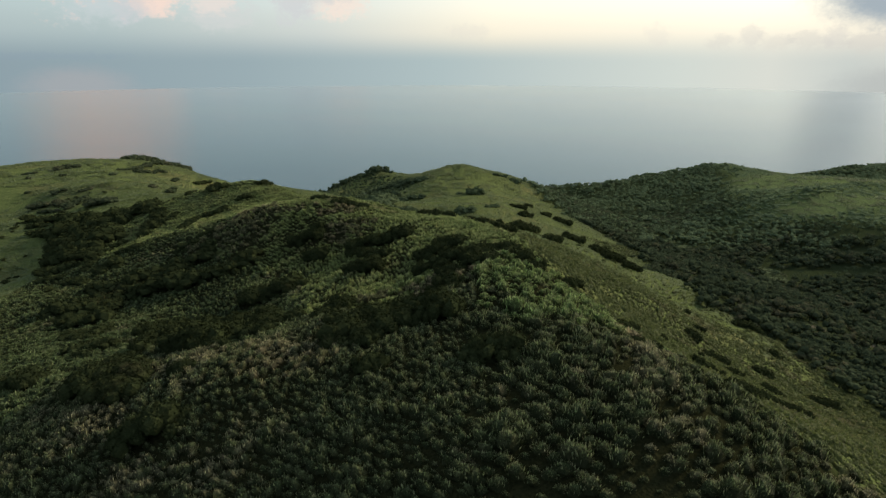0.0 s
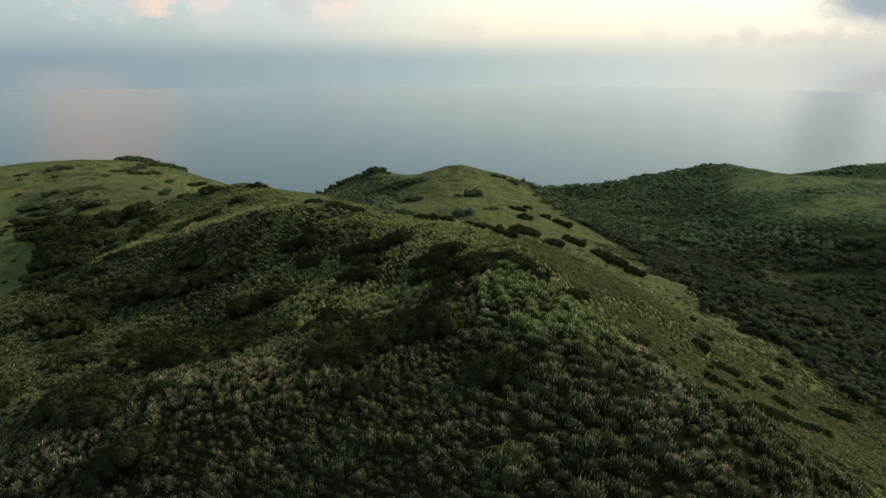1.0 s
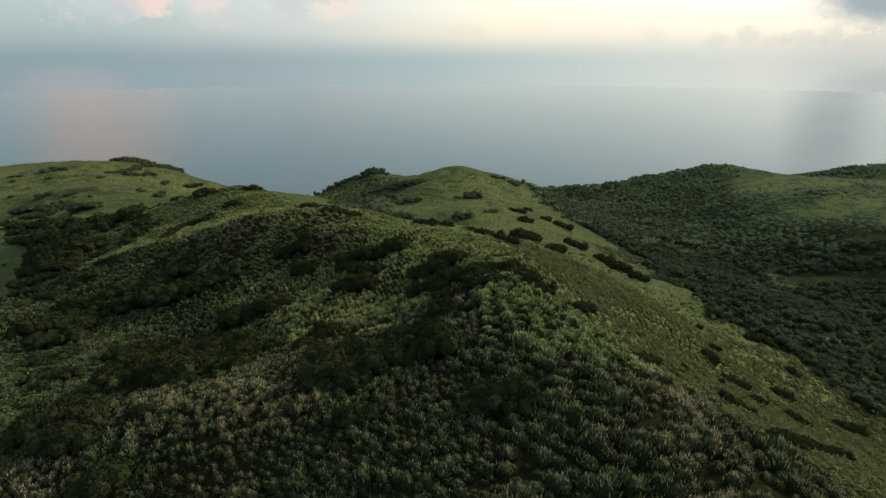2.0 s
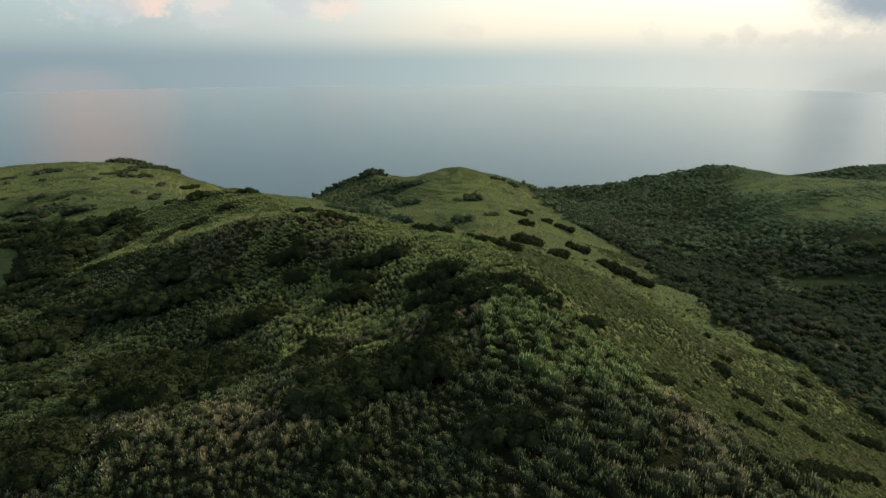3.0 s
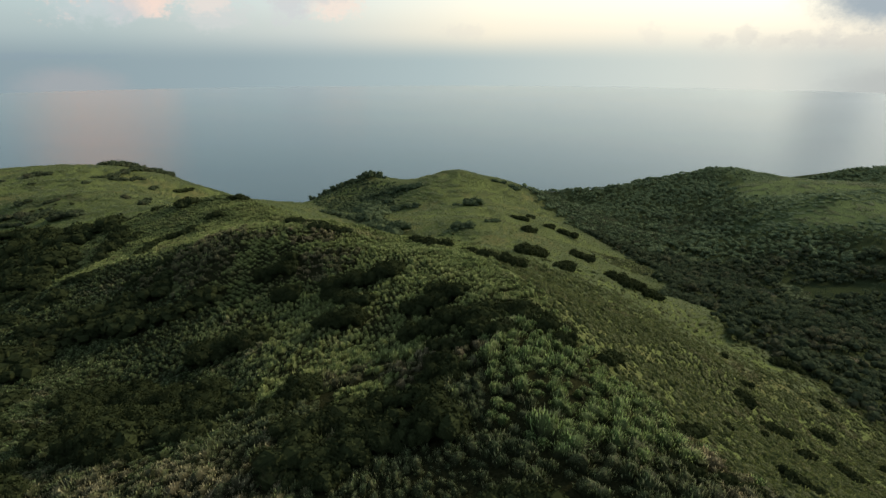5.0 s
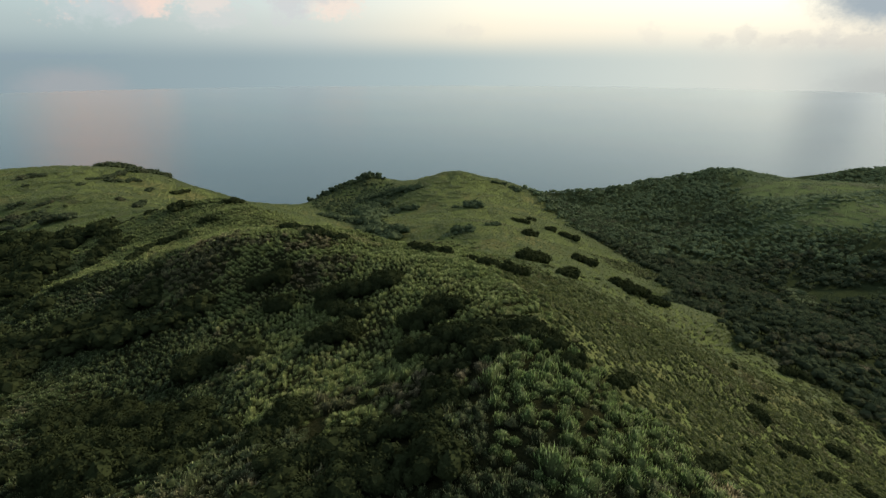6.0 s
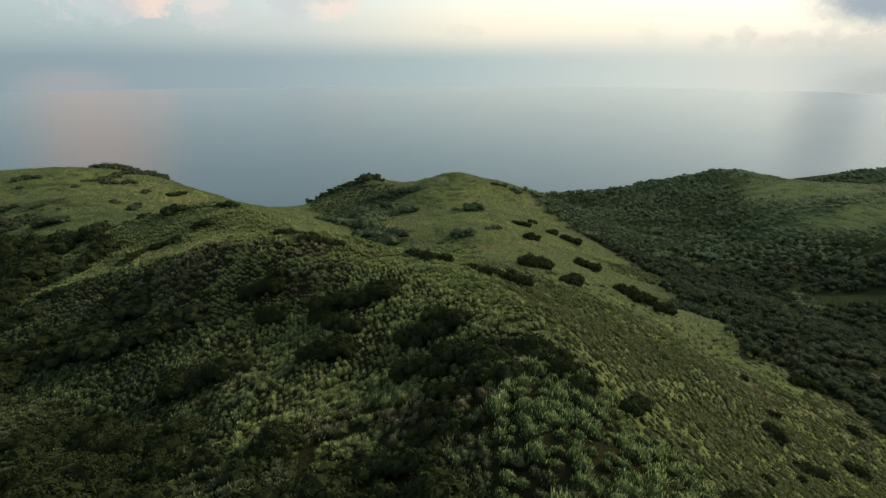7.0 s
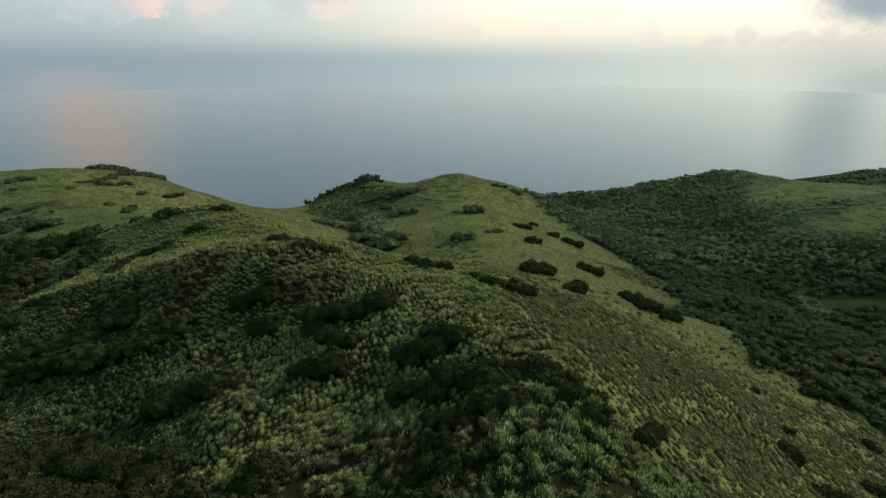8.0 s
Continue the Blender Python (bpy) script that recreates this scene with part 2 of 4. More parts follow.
# ---- what grows where ----
def west_of_woods(y):
    return np.interp(y, [120, 170, 190, 215, 232, 248, 262, 275, 295, 320, 350, 392, 410, 450, 480, 560, 640, 720, 900], [150, 138, 138, 140, 120, 113, 118, 104, 106, 121, 124, 146, 138, 131, 117, 114, 94, 108, 60])


def wood_mask(x, y):
    """1 in the wooded valley floor east of the main ridge and on the slopes at its head."""
    wob = rough(x, y, 26.0) * 26
    west = west_of_woods(y)
    east = np.interp(y, [120, 250, 300, 330, 400, 455, 490, 530, 600, 700, 800, 1000], [230, 236, 262, 330, 385, 380, 320, 288, 318, 350, 380, 420])
    valley = step(x - west + wob * 0.35 + 14 * rough(x, y, 9.0), -4, 4) * step(east - x + 1.8 * wob + 30 * rough(y, x, 12.0), -24, 24) * step(y, 130, 160)
    return np.maximum(valley, step(y + wob, 850, 890) * step(x, 40, 90))


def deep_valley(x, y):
    """True low in the valley, where the woods are tall and dark, without the haze painted into the hill leaves."""
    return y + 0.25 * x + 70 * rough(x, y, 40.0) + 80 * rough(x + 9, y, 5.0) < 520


def tall_mask(x, y):
    """1 where the tall tussocks stand: the crest and the west side of the main ridge."""
    edge = np.where(y < 114, 24 + (114 - y) * 0.55, 24 - (y - 114) * 0.16)
    lawns = step(rough(x + 40, y, 26.0) + 0.4 * rough(x, y, 8.0), 0.26, 0.36) * step(-x, 34, 46) * step(y, 94, 108)
    return (1 - lawns) * step(edge + rough(x, y, 9.0) * 7 - x, -3, 4) * step(x, -185, -165) * step(y, 250, 225)


EAST_MEADOWS = [(366, 522, 62, 30), (385, 690, 60, 62), (480, 690, 90, 90), (272, 386, 46, 12), (312, 418, 20, 8), (330, 448, 24, 7), (205, 296, 22, 6), (600, 560, 120, 90)]


def meadow(x, y):
    """1 on the open grassy tops and terraces of the eastern hills."""
    wob = 0.55 * rough(x + 15, y, 22.0) + 0.3 * rough(x, y, 7.0)
    large = np.max([step(1 + wob - np.hypot((x - cx) / rx, (y - cy) / ry), -0.05, 0.2) for cx, cy, rx, ry in EAST_MEADOWS], axis=0)
    small = step(rough(x + 70, y, 30.0) + 0.5 * rough(x, y, 9.0), 0.2, 0.3) * step(x, 300, 340)
    return np.maximum(large * step(0.42 - rough(x, y + 90, 24.0) - 0.5 * rough(x, y, 8.0), 0.0, 0.12), small)


def scrub_mask(x, y):
    """Low dark scrub and bracken between the trees and the grass of the east side."""
    return (1 - meadow(x, y)) * step(x - west_of_woods(y), -12, 4) * step(y, 160, 240)


GLADES = [(179, 583, 9), (202, 588, 15), (193, 500, 6), (204, 484, 10), (232, 396, 9)]


def glade(x, y):
    """1 in the small grassy openings of the wooded valley."""
    return np.max([step(1 - np.hypot(x - cx, (y - cy + 0.7 * r) * 0.42) / r, 0.0, 0.3) for cx, cy, r in GLADES], axis=0)


def shoulder(x, y):
    """1 on the scrubby shoulder low on the east flank."""
    return step(1 + 0.4 * rough(x, y, 14.0) - np.hypot((x - 118 - 0.5 * (y - 380)) / 30, (y - 388) / 26), 0.0, 0.25)


def dry_mask(x, y):
    """1 where the grass is straw-coloured."""
    return step(rough(x + 90, y, 34.0) + 0.35 * rough(x, y, 6.0), 0.06, 0.26)


DRY_PATCHES = [(-76, 214, 22, 16), (-31, 192, 12, 9), (-70, 200, 9, 6), (0, 112, 9, 6), (-12, 116, 8, 5), (33, 90, 5, 9), (-26, 83, 11, 5), (-40, 208, 9, 6)]


def straw_mask(x, y):
    """1 in the patches where dry plumed grass has taken over."""
    wob = 0.9 * rough(x, y, 9.0) + 0.5 * rough(y, x, 3.0)
    return np.max([step(1 + wob - np.hypot((x - cx) / rx, (y - cy) / ry), -0.1, 0.35) for cx, cy, rx, ry in DRY_PATCHES], axis=0) * 0.7


# ---- materials ----
def material(name):
    m = bpy.data.materials.new(name)
    m.use_nodes = True
    t = m.node_tree
    t.nodes.clear()
    return m, t


def finish(t, shader):
    node(t, "OutputMaterial", Surface=shader)


def blade_material(name, greens, straw, dry_share, glow=0.35, tips=0.6, gap_shade=0.8, uneven=0.55, plumes=(0.36, 0.33, 0.23)):
    """Grass and leaves: a colour for each blade or tuft, patches of straw, paler tips, some light through the blade.
    Gap shade on the bases and lit tops are painted into the colour.
    """
    m, t = material(name)
    geo = node(t, "NewGeometry")
    spot = node(t, "TexNoise", Vector=geo.outputs["Position"], Scale=0.05, Detail=4.0, Roughness=0.6).outputs[0]
    fine = node(t, "TexNoise", Vector=geo.outputs["Position"], Scale=0.6, Detail=3.0).outputs[0]
    grain = node(t, "TexNoise", Vector=geo.outputs["Position"], Scale=5.0, Detail=3.0, Roughness=0.7).outputs[0]
    one = geo.outputs["Random Per Island"]
    base = ramp(t, one, [(0.0, greens[0]), (0.5, greens[1]), (1.0, greens[2])])
    base = blend(t, 1.0, base, ramp(t, grain, [(0.3, (1 - uneven,)), (0.5, (0.97,)), (0.7, (1 + uneven,))]), "MULTIPLY")
    patch = spread(t, maths(t, "ADD", spot, maths(t, "MULTIPLY", maths(t, "SUBTRACT", fine, 0.5), 0.5)), 0.62 - dry_share, 0.78 - dry_share)
    tip = node(t, "Attribute")
    tip.attribute_name = "tip"
    straws = maths(t, "MULTIPLY", patch, maths(t, "MULTIPLY_ADD", maths(t, "MINIMUM", tip.outputs["Fac"], 1.0), 0.55, 0.15))
    colour = blend(t, straws, base, straw)
    # Shaded bases and lit tops, painted by height along the blade.
    if gap_shade:
        colour = blend(t, gap_shade, colour, ramp(t, tip.outputs["Fac"], [(0.2, (0.17,)), (0.6, (0.70,)), (1.0, (3.2,))]), "MULTIPLY")
    plume = maths(t, "MULTIPLY", spread(t, tip.outputs["Fac"], 0.5, 1.0), spread(t, maths(t, "FRACT", maths(t, "MULTIPLY", one, 7.31)), 0.5, 0.8))
    plume = maths(t, "MAXIMUM", maths(t, "MULTIPLY", plume, tips * 0.5), maths(t, "MULTIPLY", spread(t, tip.outputs["Fac"], 1.05, 1.4), tips))
    colour = blend(t, plume, colour, plumes)
    # Shade of the gaps, painted near-black green on the lowest parts.
    colour = blend(t, maths(t, "MULTIPLY", spread(t, tip.outputs["Fac"], 0.5, 0.1), gap_shade), colour, (0.026, 0.032, 0.014))
    skin = node(t, "BsdfPrincipled", Base_Color=colour, Roughness=0.75)
    skin.inputs["Specular IOR Level"].default_value = 0.08 if gap_shade else 0.0
    lit = node(t, "BsdfTranslucent", Color=colour)
    finish(t, node(t, "MixShader", _0=glow, _1=skin.outputs[0], _2=lit.outputs[0]).outputs[0])
    return m


def plain_material(name, dark, light, size, roughness=0.9, bump=0.3):
    """Bark, soil and the like: two tones at two scales with fine relief."""
    m, t = material(name)
    where = node(t, "NewGeometry").outputs["Position"]
    coarse = node(t, "TexNoise", Vector=where, Scale=1 / size, Detail=5.0, Roughness=0.65).outputs[0]
    fine = node(t, "TexNoise", Vector=where, Scale=9 / size, Detail=3.0).outputs[0]
    mix = maths(t, "ADD", maths(t, "MULTIPLY", coarse, 0.65), maths(t, "MULTIPLY", fine, 0.35))
    relief = node(t, "Bump", Height=mix, Strength=bump, Distance=size * 0.2)
    skin = node(t, "BsdfPrincipled", Base_Color=ramp(t, mix, [(0.32, dark), (0.68, light)]), Roughness=roughness, Normal=relief.outputs[0])
    finish(t, skin.outputs[0])
    return m


def ground_material():
    """Turf under the tussocks: green, straw and bare-earth patches, darker fallen leaves under the woods. Shade between
    the tall tussocks is painted near-black.
    """
    m, t = material("hillside_turf")
    where = node(t, "NewGeometry").outputs["Position"]
    cover = node(t, "Attribute")
    cover.attribute_name = "cover"
    kinds = node(t, "SeparateColor", Color=cover.outputs["Color"])
    wood, dry, lawn = kinds.outputs
    broad = node(t, "TexNoise", Vector=where, Scale=0.035, Detail=5.0, Roughness=0.6).outputs[0]
    mid = node(t, "TexNoise", Vector=where, Scale=0.35, Detail=4.0, Roughness=0.65).outputs[0]
    fine = node(t, "TexNoise", Vector=where, Scale=2.6, Detail=3.0, Roughness=0.7).outputs[0]
    grass = ramp(t, mid, [(0.3, (0.080, 0.108, 0.037)), (0.5, (0.108, 0.140, 0.050)), (0.72, (0.138, 0.168, 0.064))])
    straw = blend(t, maths(t, "MULTIPLY", dry, spread(t, fine, 0.35, 0.65)), grass, (0.140, 0.130, 0.062))
    soil = blend(t, maths(t, "MULTIPLY", spread(t, maths(t, "ADD", mid, maths(t, "MULTIPLY", fine, 0.3)), 0.88, 0.96), 0.6), straw, (0.095, 0.075, 0.050))
    # Where tall tussocks stand, the deep shade of their gaps is painted on.
    shaded_turf = blend(t, maths(t, "SUBTRACT", 1.0, lawn), soil, blend(t, spread(t, fine, 0.3, 0.7), (0.014, 0.017, 0.008), (0.030, 0.032, 0.014)))
    east = spread(t, node(t, "SeparateXYZ", Vector=where).outputs[0], 120.0, 230.0)
    shaded_turf = blend(t, east, shaded_turf, blend(t, mid, (0.085, 0.125, 0.050), (0.135, 0.175, 0.072)))
    colour = blend(t, wood, shaded_turf, blend(t, mid, (0.022, 0.033, 0.014), (0.046, 0.060, 0.028)))
    worn = node(t, "Attribute")
    worn.attribute_name = "worn"
    colour = blend(t, maths(t, "MULTIPLY", worn.outputs["Fac"], spread(t, fine, 0.2, 0.5)), colour, (0.13, 0.12, 0.09))
    high = maths(t, "ADD", mid, maths(t, "MULTIPLY", fine, 0.4))
    relief = node(t, "Bump", Height=high, Strength=0.9, Distance=0.9)
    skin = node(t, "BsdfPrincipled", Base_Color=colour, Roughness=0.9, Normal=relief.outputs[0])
    skin.inputs["Specular IOR Level"].default_value = 0.0
    finish(t, skin.outputs[0])
    return m


def sea_material():
    """Wind-ruffled sea: deep blue-green water under a gloss that breaks up in long streaks."""
    m, t = material("sea_water")
    where = node(t, "NewGeometry").outputs["Position"]
    streak = node(t, "TexNoise", Vector=node(t, "Mapping", Vector=where, Scale=(0.0012, 0.006, 1.0)).outputs[0], Scale=1.0, Detail=5.0, Roughness=0.6).outputs[0]
    swell = node(t, "TexNoise", Vector=node(t, "Mapping", Vector=where, Scale=(0.02, 0.05, 1.0)).outputs[0], Scale=1.0, Detail=5.0, Roughness=0.6).outputs[0]
    relief = node(t, "Bump", Height=swell, Strength=0.05, Distance=4.0)
    water = ramp(t, streak, [(0.35, (0.040, 0.078, 0.092)), (0.65, (0.055, 0.098, 0.110))])
    gloss = maths(t, "MULTIPLY_ADD", streak, 0.16, 0.130)
    body = node(t, "BsdfDiffuse", Color=water)
    shine = node(t, "BsdfGlossy", Color=(0.82, 0.85, 0.855, 1), Roughness=gloss, Normal=relief.outputs[0])
    graze = node(t, "Fresnel", IOR=1.44, Normal=relief.outputs[0])
    finish(t, node(t, "MixShader", _0=graze.outputs[0], _1=body.outputs[0], _2=shine.outputs[0]).outputs[0])
    return m


TURF = ground_material()
SEA = sea_material()
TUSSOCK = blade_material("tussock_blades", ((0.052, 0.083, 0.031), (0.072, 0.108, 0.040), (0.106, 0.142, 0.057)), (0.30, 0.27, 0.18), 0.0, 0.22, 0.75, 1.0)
# Light and dark copies of one tussock paint the lit crest and shaded hollow.
LIT_TUSSOCK = blade_material("lit_tussock_blades", ((0.078, 0.125, 0.040), (0.113, 0.167, 0.054), (0.162, 0.214, 0.079)), (0.32, 0.29, 0.19), 0.02, 0.26, 0.75, 1.0)
SHADED_TUSSOCK = blade_material("shaded_tussock_blades", ((0.048, 0.074, 0.028), (0.066, 0.097, 0.036), (0.094, 0.126, 0.050)), (0.22, 0.19, 0.12), 0.02, 0.22, 0.6, 1.0)
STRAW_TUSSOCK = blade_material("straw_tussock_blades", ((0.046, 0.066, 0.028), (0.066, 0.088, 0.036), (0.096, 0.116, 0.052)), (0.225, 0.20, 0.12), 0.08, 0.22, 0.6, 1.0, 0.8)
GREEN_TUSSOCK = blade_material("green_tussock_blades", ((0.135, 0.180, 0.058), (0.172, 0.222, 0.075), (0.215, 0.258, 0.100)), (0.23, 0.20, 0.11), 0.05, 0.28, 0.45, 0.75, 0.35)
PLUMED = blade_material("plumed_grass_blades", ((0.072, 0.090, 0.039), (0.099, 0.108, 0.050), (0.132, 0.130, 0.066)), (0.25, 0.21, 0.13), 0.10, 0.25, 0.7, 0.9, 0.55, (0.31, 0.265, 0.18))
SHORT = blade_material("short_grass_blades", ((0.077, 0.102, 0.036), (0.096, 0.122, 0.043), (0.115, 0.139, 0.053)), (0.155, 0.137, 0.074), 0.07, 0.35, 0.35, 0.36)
# Brighter than the flank's short grass, to paint in backlit tips seen edge-on.
HILL_GRASS = blade_material("hill_grass_blades", ((0.122, 0.162, 0.066), (0.144, 0.186, 0.077), (0.168, 0.210, 0.091)), (0.21, 0.185, 0.10), 0.05, 0.4, 0.3, 0.14, 0.3)
EAST_GRASS = blade_material("east_grass_blades", ((0.092, 0.134, 0.060), (0.116, 0.160, 0.074), (0.144, 0.186, 0.090)), (0.16, 0.14, 0.08), 0.03, 0.4, 0.3, 0.15)
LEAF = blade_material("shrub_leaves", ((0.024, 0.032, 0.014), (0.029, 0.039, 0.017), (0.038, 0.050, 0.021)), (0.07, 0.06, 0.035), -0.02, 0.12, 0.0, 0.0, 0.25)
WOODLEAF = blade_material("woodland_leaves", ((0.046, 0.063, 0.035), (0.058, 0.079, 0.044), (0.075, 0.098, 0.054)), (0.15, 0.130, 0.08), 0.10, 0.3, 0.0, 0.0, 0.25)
# Hill leaves: scrub's own grey-green, with distance haze mixed into the colour.
HAZED_HILLLEAF = blade_material("hazed_thicket_leaves", ((0.066, 0.092, 0.050), (0.080, 0.112, 0.060), (0.098, 0.132, 0.070)), (0.14, 0.125, 0.07), 0.0, 0.2, 0.0, 0.0, 0.2)
HAZED_SCRUBLEAF = blade_material("hazed_scrub_leaves", ((0.114, 0.158, 0.087), (0.142, 0.191, 0.105), (0.178, 0.230, 0.123)), (0.16, 0.15, 0.09), 0.0, 0.3, 0.0, 0.0, 0.15)
BARK = plain_material("shrub_bark", (0.05, 0.04, 0.03), (0.14, 0.115, 0.09), 0.4)

# ---- the ground and the sea ----
def mesh_of(name, verts, faces, mat, smooth=False, tips=None):
    """A mesh from arrays: faces all of one corner count."""
    me = bpy.data.meshes.new(name)
    verts, faces = np.asarray(verts, np.float32), np.asarray(faces, np.int32)
    k = faces.shape[1]
    me.vertices.add(len(verts))
    me.vertices.foreach_set("co", verts.ravel())
    me.loops.add(faces.size)
    me.loops.foreach_set("vertex_index", faces.ravel())
    me.polygons.add(len(faces))
    me.polygons.foreach_set("loop_start", np.arange(0, faces.size, k, dtype=np.int32))
    me.polygons.foreach_set("use_smooth", np.full(len(faces), smooth))
    me.update(calc_edges=True)
    if tips is not None:
        me.attributes.new("tip", "FLOAT", "POINT").data.foreach_set("value", np.asarray(tips, np.float32))
    me.materials.append(mat)
    return me


def sheet(xs, ys):
    gx, gy = np.meshgrid(xs, ys)
    nx, ny = len(xs), len(ys)
    i = (np.arange(ny - 1)[:, None] * nx + np.arange(nx - 1)[None]).ravel()
    return gx.ravel(), gy.ravel(), np.stack([i, i + 1, i + nx + 1, i + nx], 1)


TRACKS = [([(217, 410), (215, 390), (208, 368), (194, 329)], 1.3), ([(172, 252), (187, 256), (194, 255), (201, 245), (216, 236)], 1.1)]


def build_ground():
    k = 4.2
    gx, gy, quads = sheet(1600 * np.sinh(k * np.linspace(-1, 1, 311)) / math.sinh(k), 90 + 1450 * np.sinh(k * np.linspace(-0.72, 1, 311)) / math.sinh(k))
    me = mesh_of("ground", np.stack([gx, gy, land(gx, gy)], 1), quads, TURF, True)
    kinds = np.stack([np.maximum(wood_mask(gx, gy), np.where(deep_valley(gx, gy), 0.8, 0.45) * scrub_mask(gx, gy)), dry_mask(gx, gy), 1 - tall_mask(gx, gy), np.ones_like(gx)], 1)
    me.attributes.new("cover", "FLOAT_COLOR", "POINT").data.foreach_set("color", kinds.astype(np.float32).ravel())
    worn = np.max([step(w - off_line(gx, gy, line) + 0.8 * rough(gx, gy, 4.0), -0.8, 0.6) for line, w in TRACKS], axis=0)
    me.attributes.new("worn", "FLOAT", "POINT").data.foreach_set("value", worn.astype(np.float32))
    return tagged(new("ground", me), "grassy green hills with straw patches above the sea", "hillside", kind="structure")


def build_sea():
    gx, gy, quads = sheet(np.linspace(-4900, 4900, 50), np.linspace(-4900, 4900, 50))
    r = np.maximum(np.abs(gx), np.abs(gy)) / np.maximum(np.hypot(gx, gy), 1)
    me = mesh_of("sea", np.stack([gx * r, gy * r + 26, 0 * gx], 1), quads, SEA, True)
    return tagged(new("water", me), "calm grey-blue open sea reaching the hazy horizon", "sea", kind="structure")


build_ground()
build_sea()


# ---- where the shrubs stand: strips of scrub (from x, y, to x, y, radius) ----
CREST_SHRUBS = [
    (-12, 77, -9, 78, 1.5), (5, 78, 9, 79, 2.2), (-16, 87, -12, 86, 1.2), (-18, 90, -10, 90, 2.9), (-6, 91, -3, 91, 1.3),
    (-6, 93, 0, 93, 2.7), (-11, 96, -11, 96, 2.0), (-18, 98, -12, 100, 2.6), (-3, 101, 0, 100, 1.8), (-10, 102, -7, 102, 1.8),
    (-1, 105, 2, 105, 1.5), (-1, 112, 2, 110, 1.0), (18, 112, 20, 113, 1.2), (0, 117, 3, 113, 1.4), (7, 116, 10, 115, 1.6),
    (17, 118, 20, 118, 1.3),
]
UPPER_CREST_SHRUBS = [
    (13, 120, 18, 122, 1.4), (9, 125, 15, 124, 1.8), (2, 130, 7, 120, 2.2), (-4, 130, 1, 124, 2.1), (-6, 145, 0, 141, 2.4),
    (-1, 150, 5, 142, 2.3), (-24, 146, -18, 146, 2.3), (-16, 147, -16, 148, 0.9), (-23, 165, -17, 155, 1.8), (-15, 171, -12, 172, 2.5),
    (-26, 176, -15, 172, 3.0), (-12, 177, -10, 175, 1.3), (-44, 184, -38, 181, 1.6), (-52, 194, -44, 193, 2.2), (-45, 197, -43, 197, 1.5),
]
FAR_RIDGE_SHRUBS = [
    (12, 183, 21, 183, 2.1), (7, 188, 10, 188, 0.8), (-2, 199, 2, 200, 1.7), (-8, 216, -2, 199, 1.5), (42, 222, 50, 243, 2.0),
    (70, 238, 77, 244, 2.5), (65, 240, 71, 244, 2.2), (80, 243, 87, 248, 2.2), (32, 243, 41, 260, 2.9), (73, 326, 80, 328, 3.0),
    (49, 344, 53, 351, 2.1), (85, 424, 94, 424, 3.2), (52, 427, 61, 427, 1.9), (75, 423, 81, 434, 1.9), (65, 443, 68, 447, 2.0),
]
FLANK_SHRUBS = [
    (31, 85, 33, 84, 1.6), (43, 78, 60, 92, 1.4), (26, 87, 28, 85, 0.7), (58, 90, 74, 102, 1.2), (31, 98, 37, 103, 1.5),
    (50, 102, 54, 101, 1.4), (26, 114, 29, 119, 1.9), (49, 117, 49, 118, 0.8), (72, 130, 76, 133, 1.2), (65, 132, 65, 132, 0.8),
    (86, 137, 86, 132, 1.4), (71, 141, 78, 144, 1.7), (71, 154, 72, 150, 2.0), (112, 153, 116, 152, 2.1), (97, 161, 101, 161, 2.0),
    (77, 164, 81, 167, 1.2), (119, 189, 119, 186, 1.7), (87, 193, 88, 194, 1.2), (121, 221, 133, 220, 2.4),
]
BOWL_SHRUBS = [
    (-46, 74, -41, 74, 2.7), (-60, 89, -54, 87, 2.3), (-46, 89, -43, 89, 1.4), (-64, 94, -54, 91, 2.9), (-68, 100, -57, 96, 2.2),
    (-49, 103, -42, 100, 1.4), (-90, 105, -84, 103, 2.7), (-66, 105, -62, 105, 1.3), (-54, 108, -47, 106, 3.4), (-47, 110, -35, 105, 2.4),
    (-24, 106, -21, 112, 1.5),
]
NEAR_BOWL_SHRUBS = [
    (-64, 114, -60, 116, 2.4), (-24, 117, -20, 114, 1.6), (-35, 117, -31, 115, 1.8), (-65, 128, -37, 113, 1.9), (-54, 130, -48, 125, 1.6),
    (-52, 131, -42, 129, 2.1), (-72, 144, -61, 140, 2.6), (-78, 141, -75, 144, 2.6), (-72, 150, -66, 149, 1.6), (-54, 154, -45, 155, 3.3),
]
LOWER_BOWL_SHRUBS = [
    (-74, 135, -69, 143, 2.3), (-64, 137, -41, 124, 2.2), (-64, 120, -44, 115, 2.8), (-43, 116, -35, 114, 2.0), (-24, 112, -20, 111, 1.6),
    (-45, 182, -39, 180, 1.5), (-28, 172, -21, 178, 2.2), (-25, 147, -18, 149, 1.9),
]
HOLLOW_SHRUBS = [
    (-82, 118, -79, 117, 1.3), (-90, 127, -78, 124, 1.9), (-103, 145, -92, 137, 1.9), (-102, 148, -93, 146, 2.0), (-119, 166, -106, 165, 3.2),
    (-125, 174, -111, 175, 4.1), (-109, 175, -108, 181, 2.8), (-124, 180, -113, 180, 3.5), (-96, 186, -81, 181, 3.9), (-86, 185, -75, 183, 2.8),
    (-116, 185, -100, 185, 3.6), (-74, 183, -64, 189, 3.2), (-123, 193, -103, 189, 3.0), (-108, 197, -93, 196, 4.2), (-145, 201, -144, 201, 2.3),
    (-95, 202, -86, 202, 3.5), (-86, 202, -87, 209, 2.4), (-150, 216, -133, 204, 2.0),
]
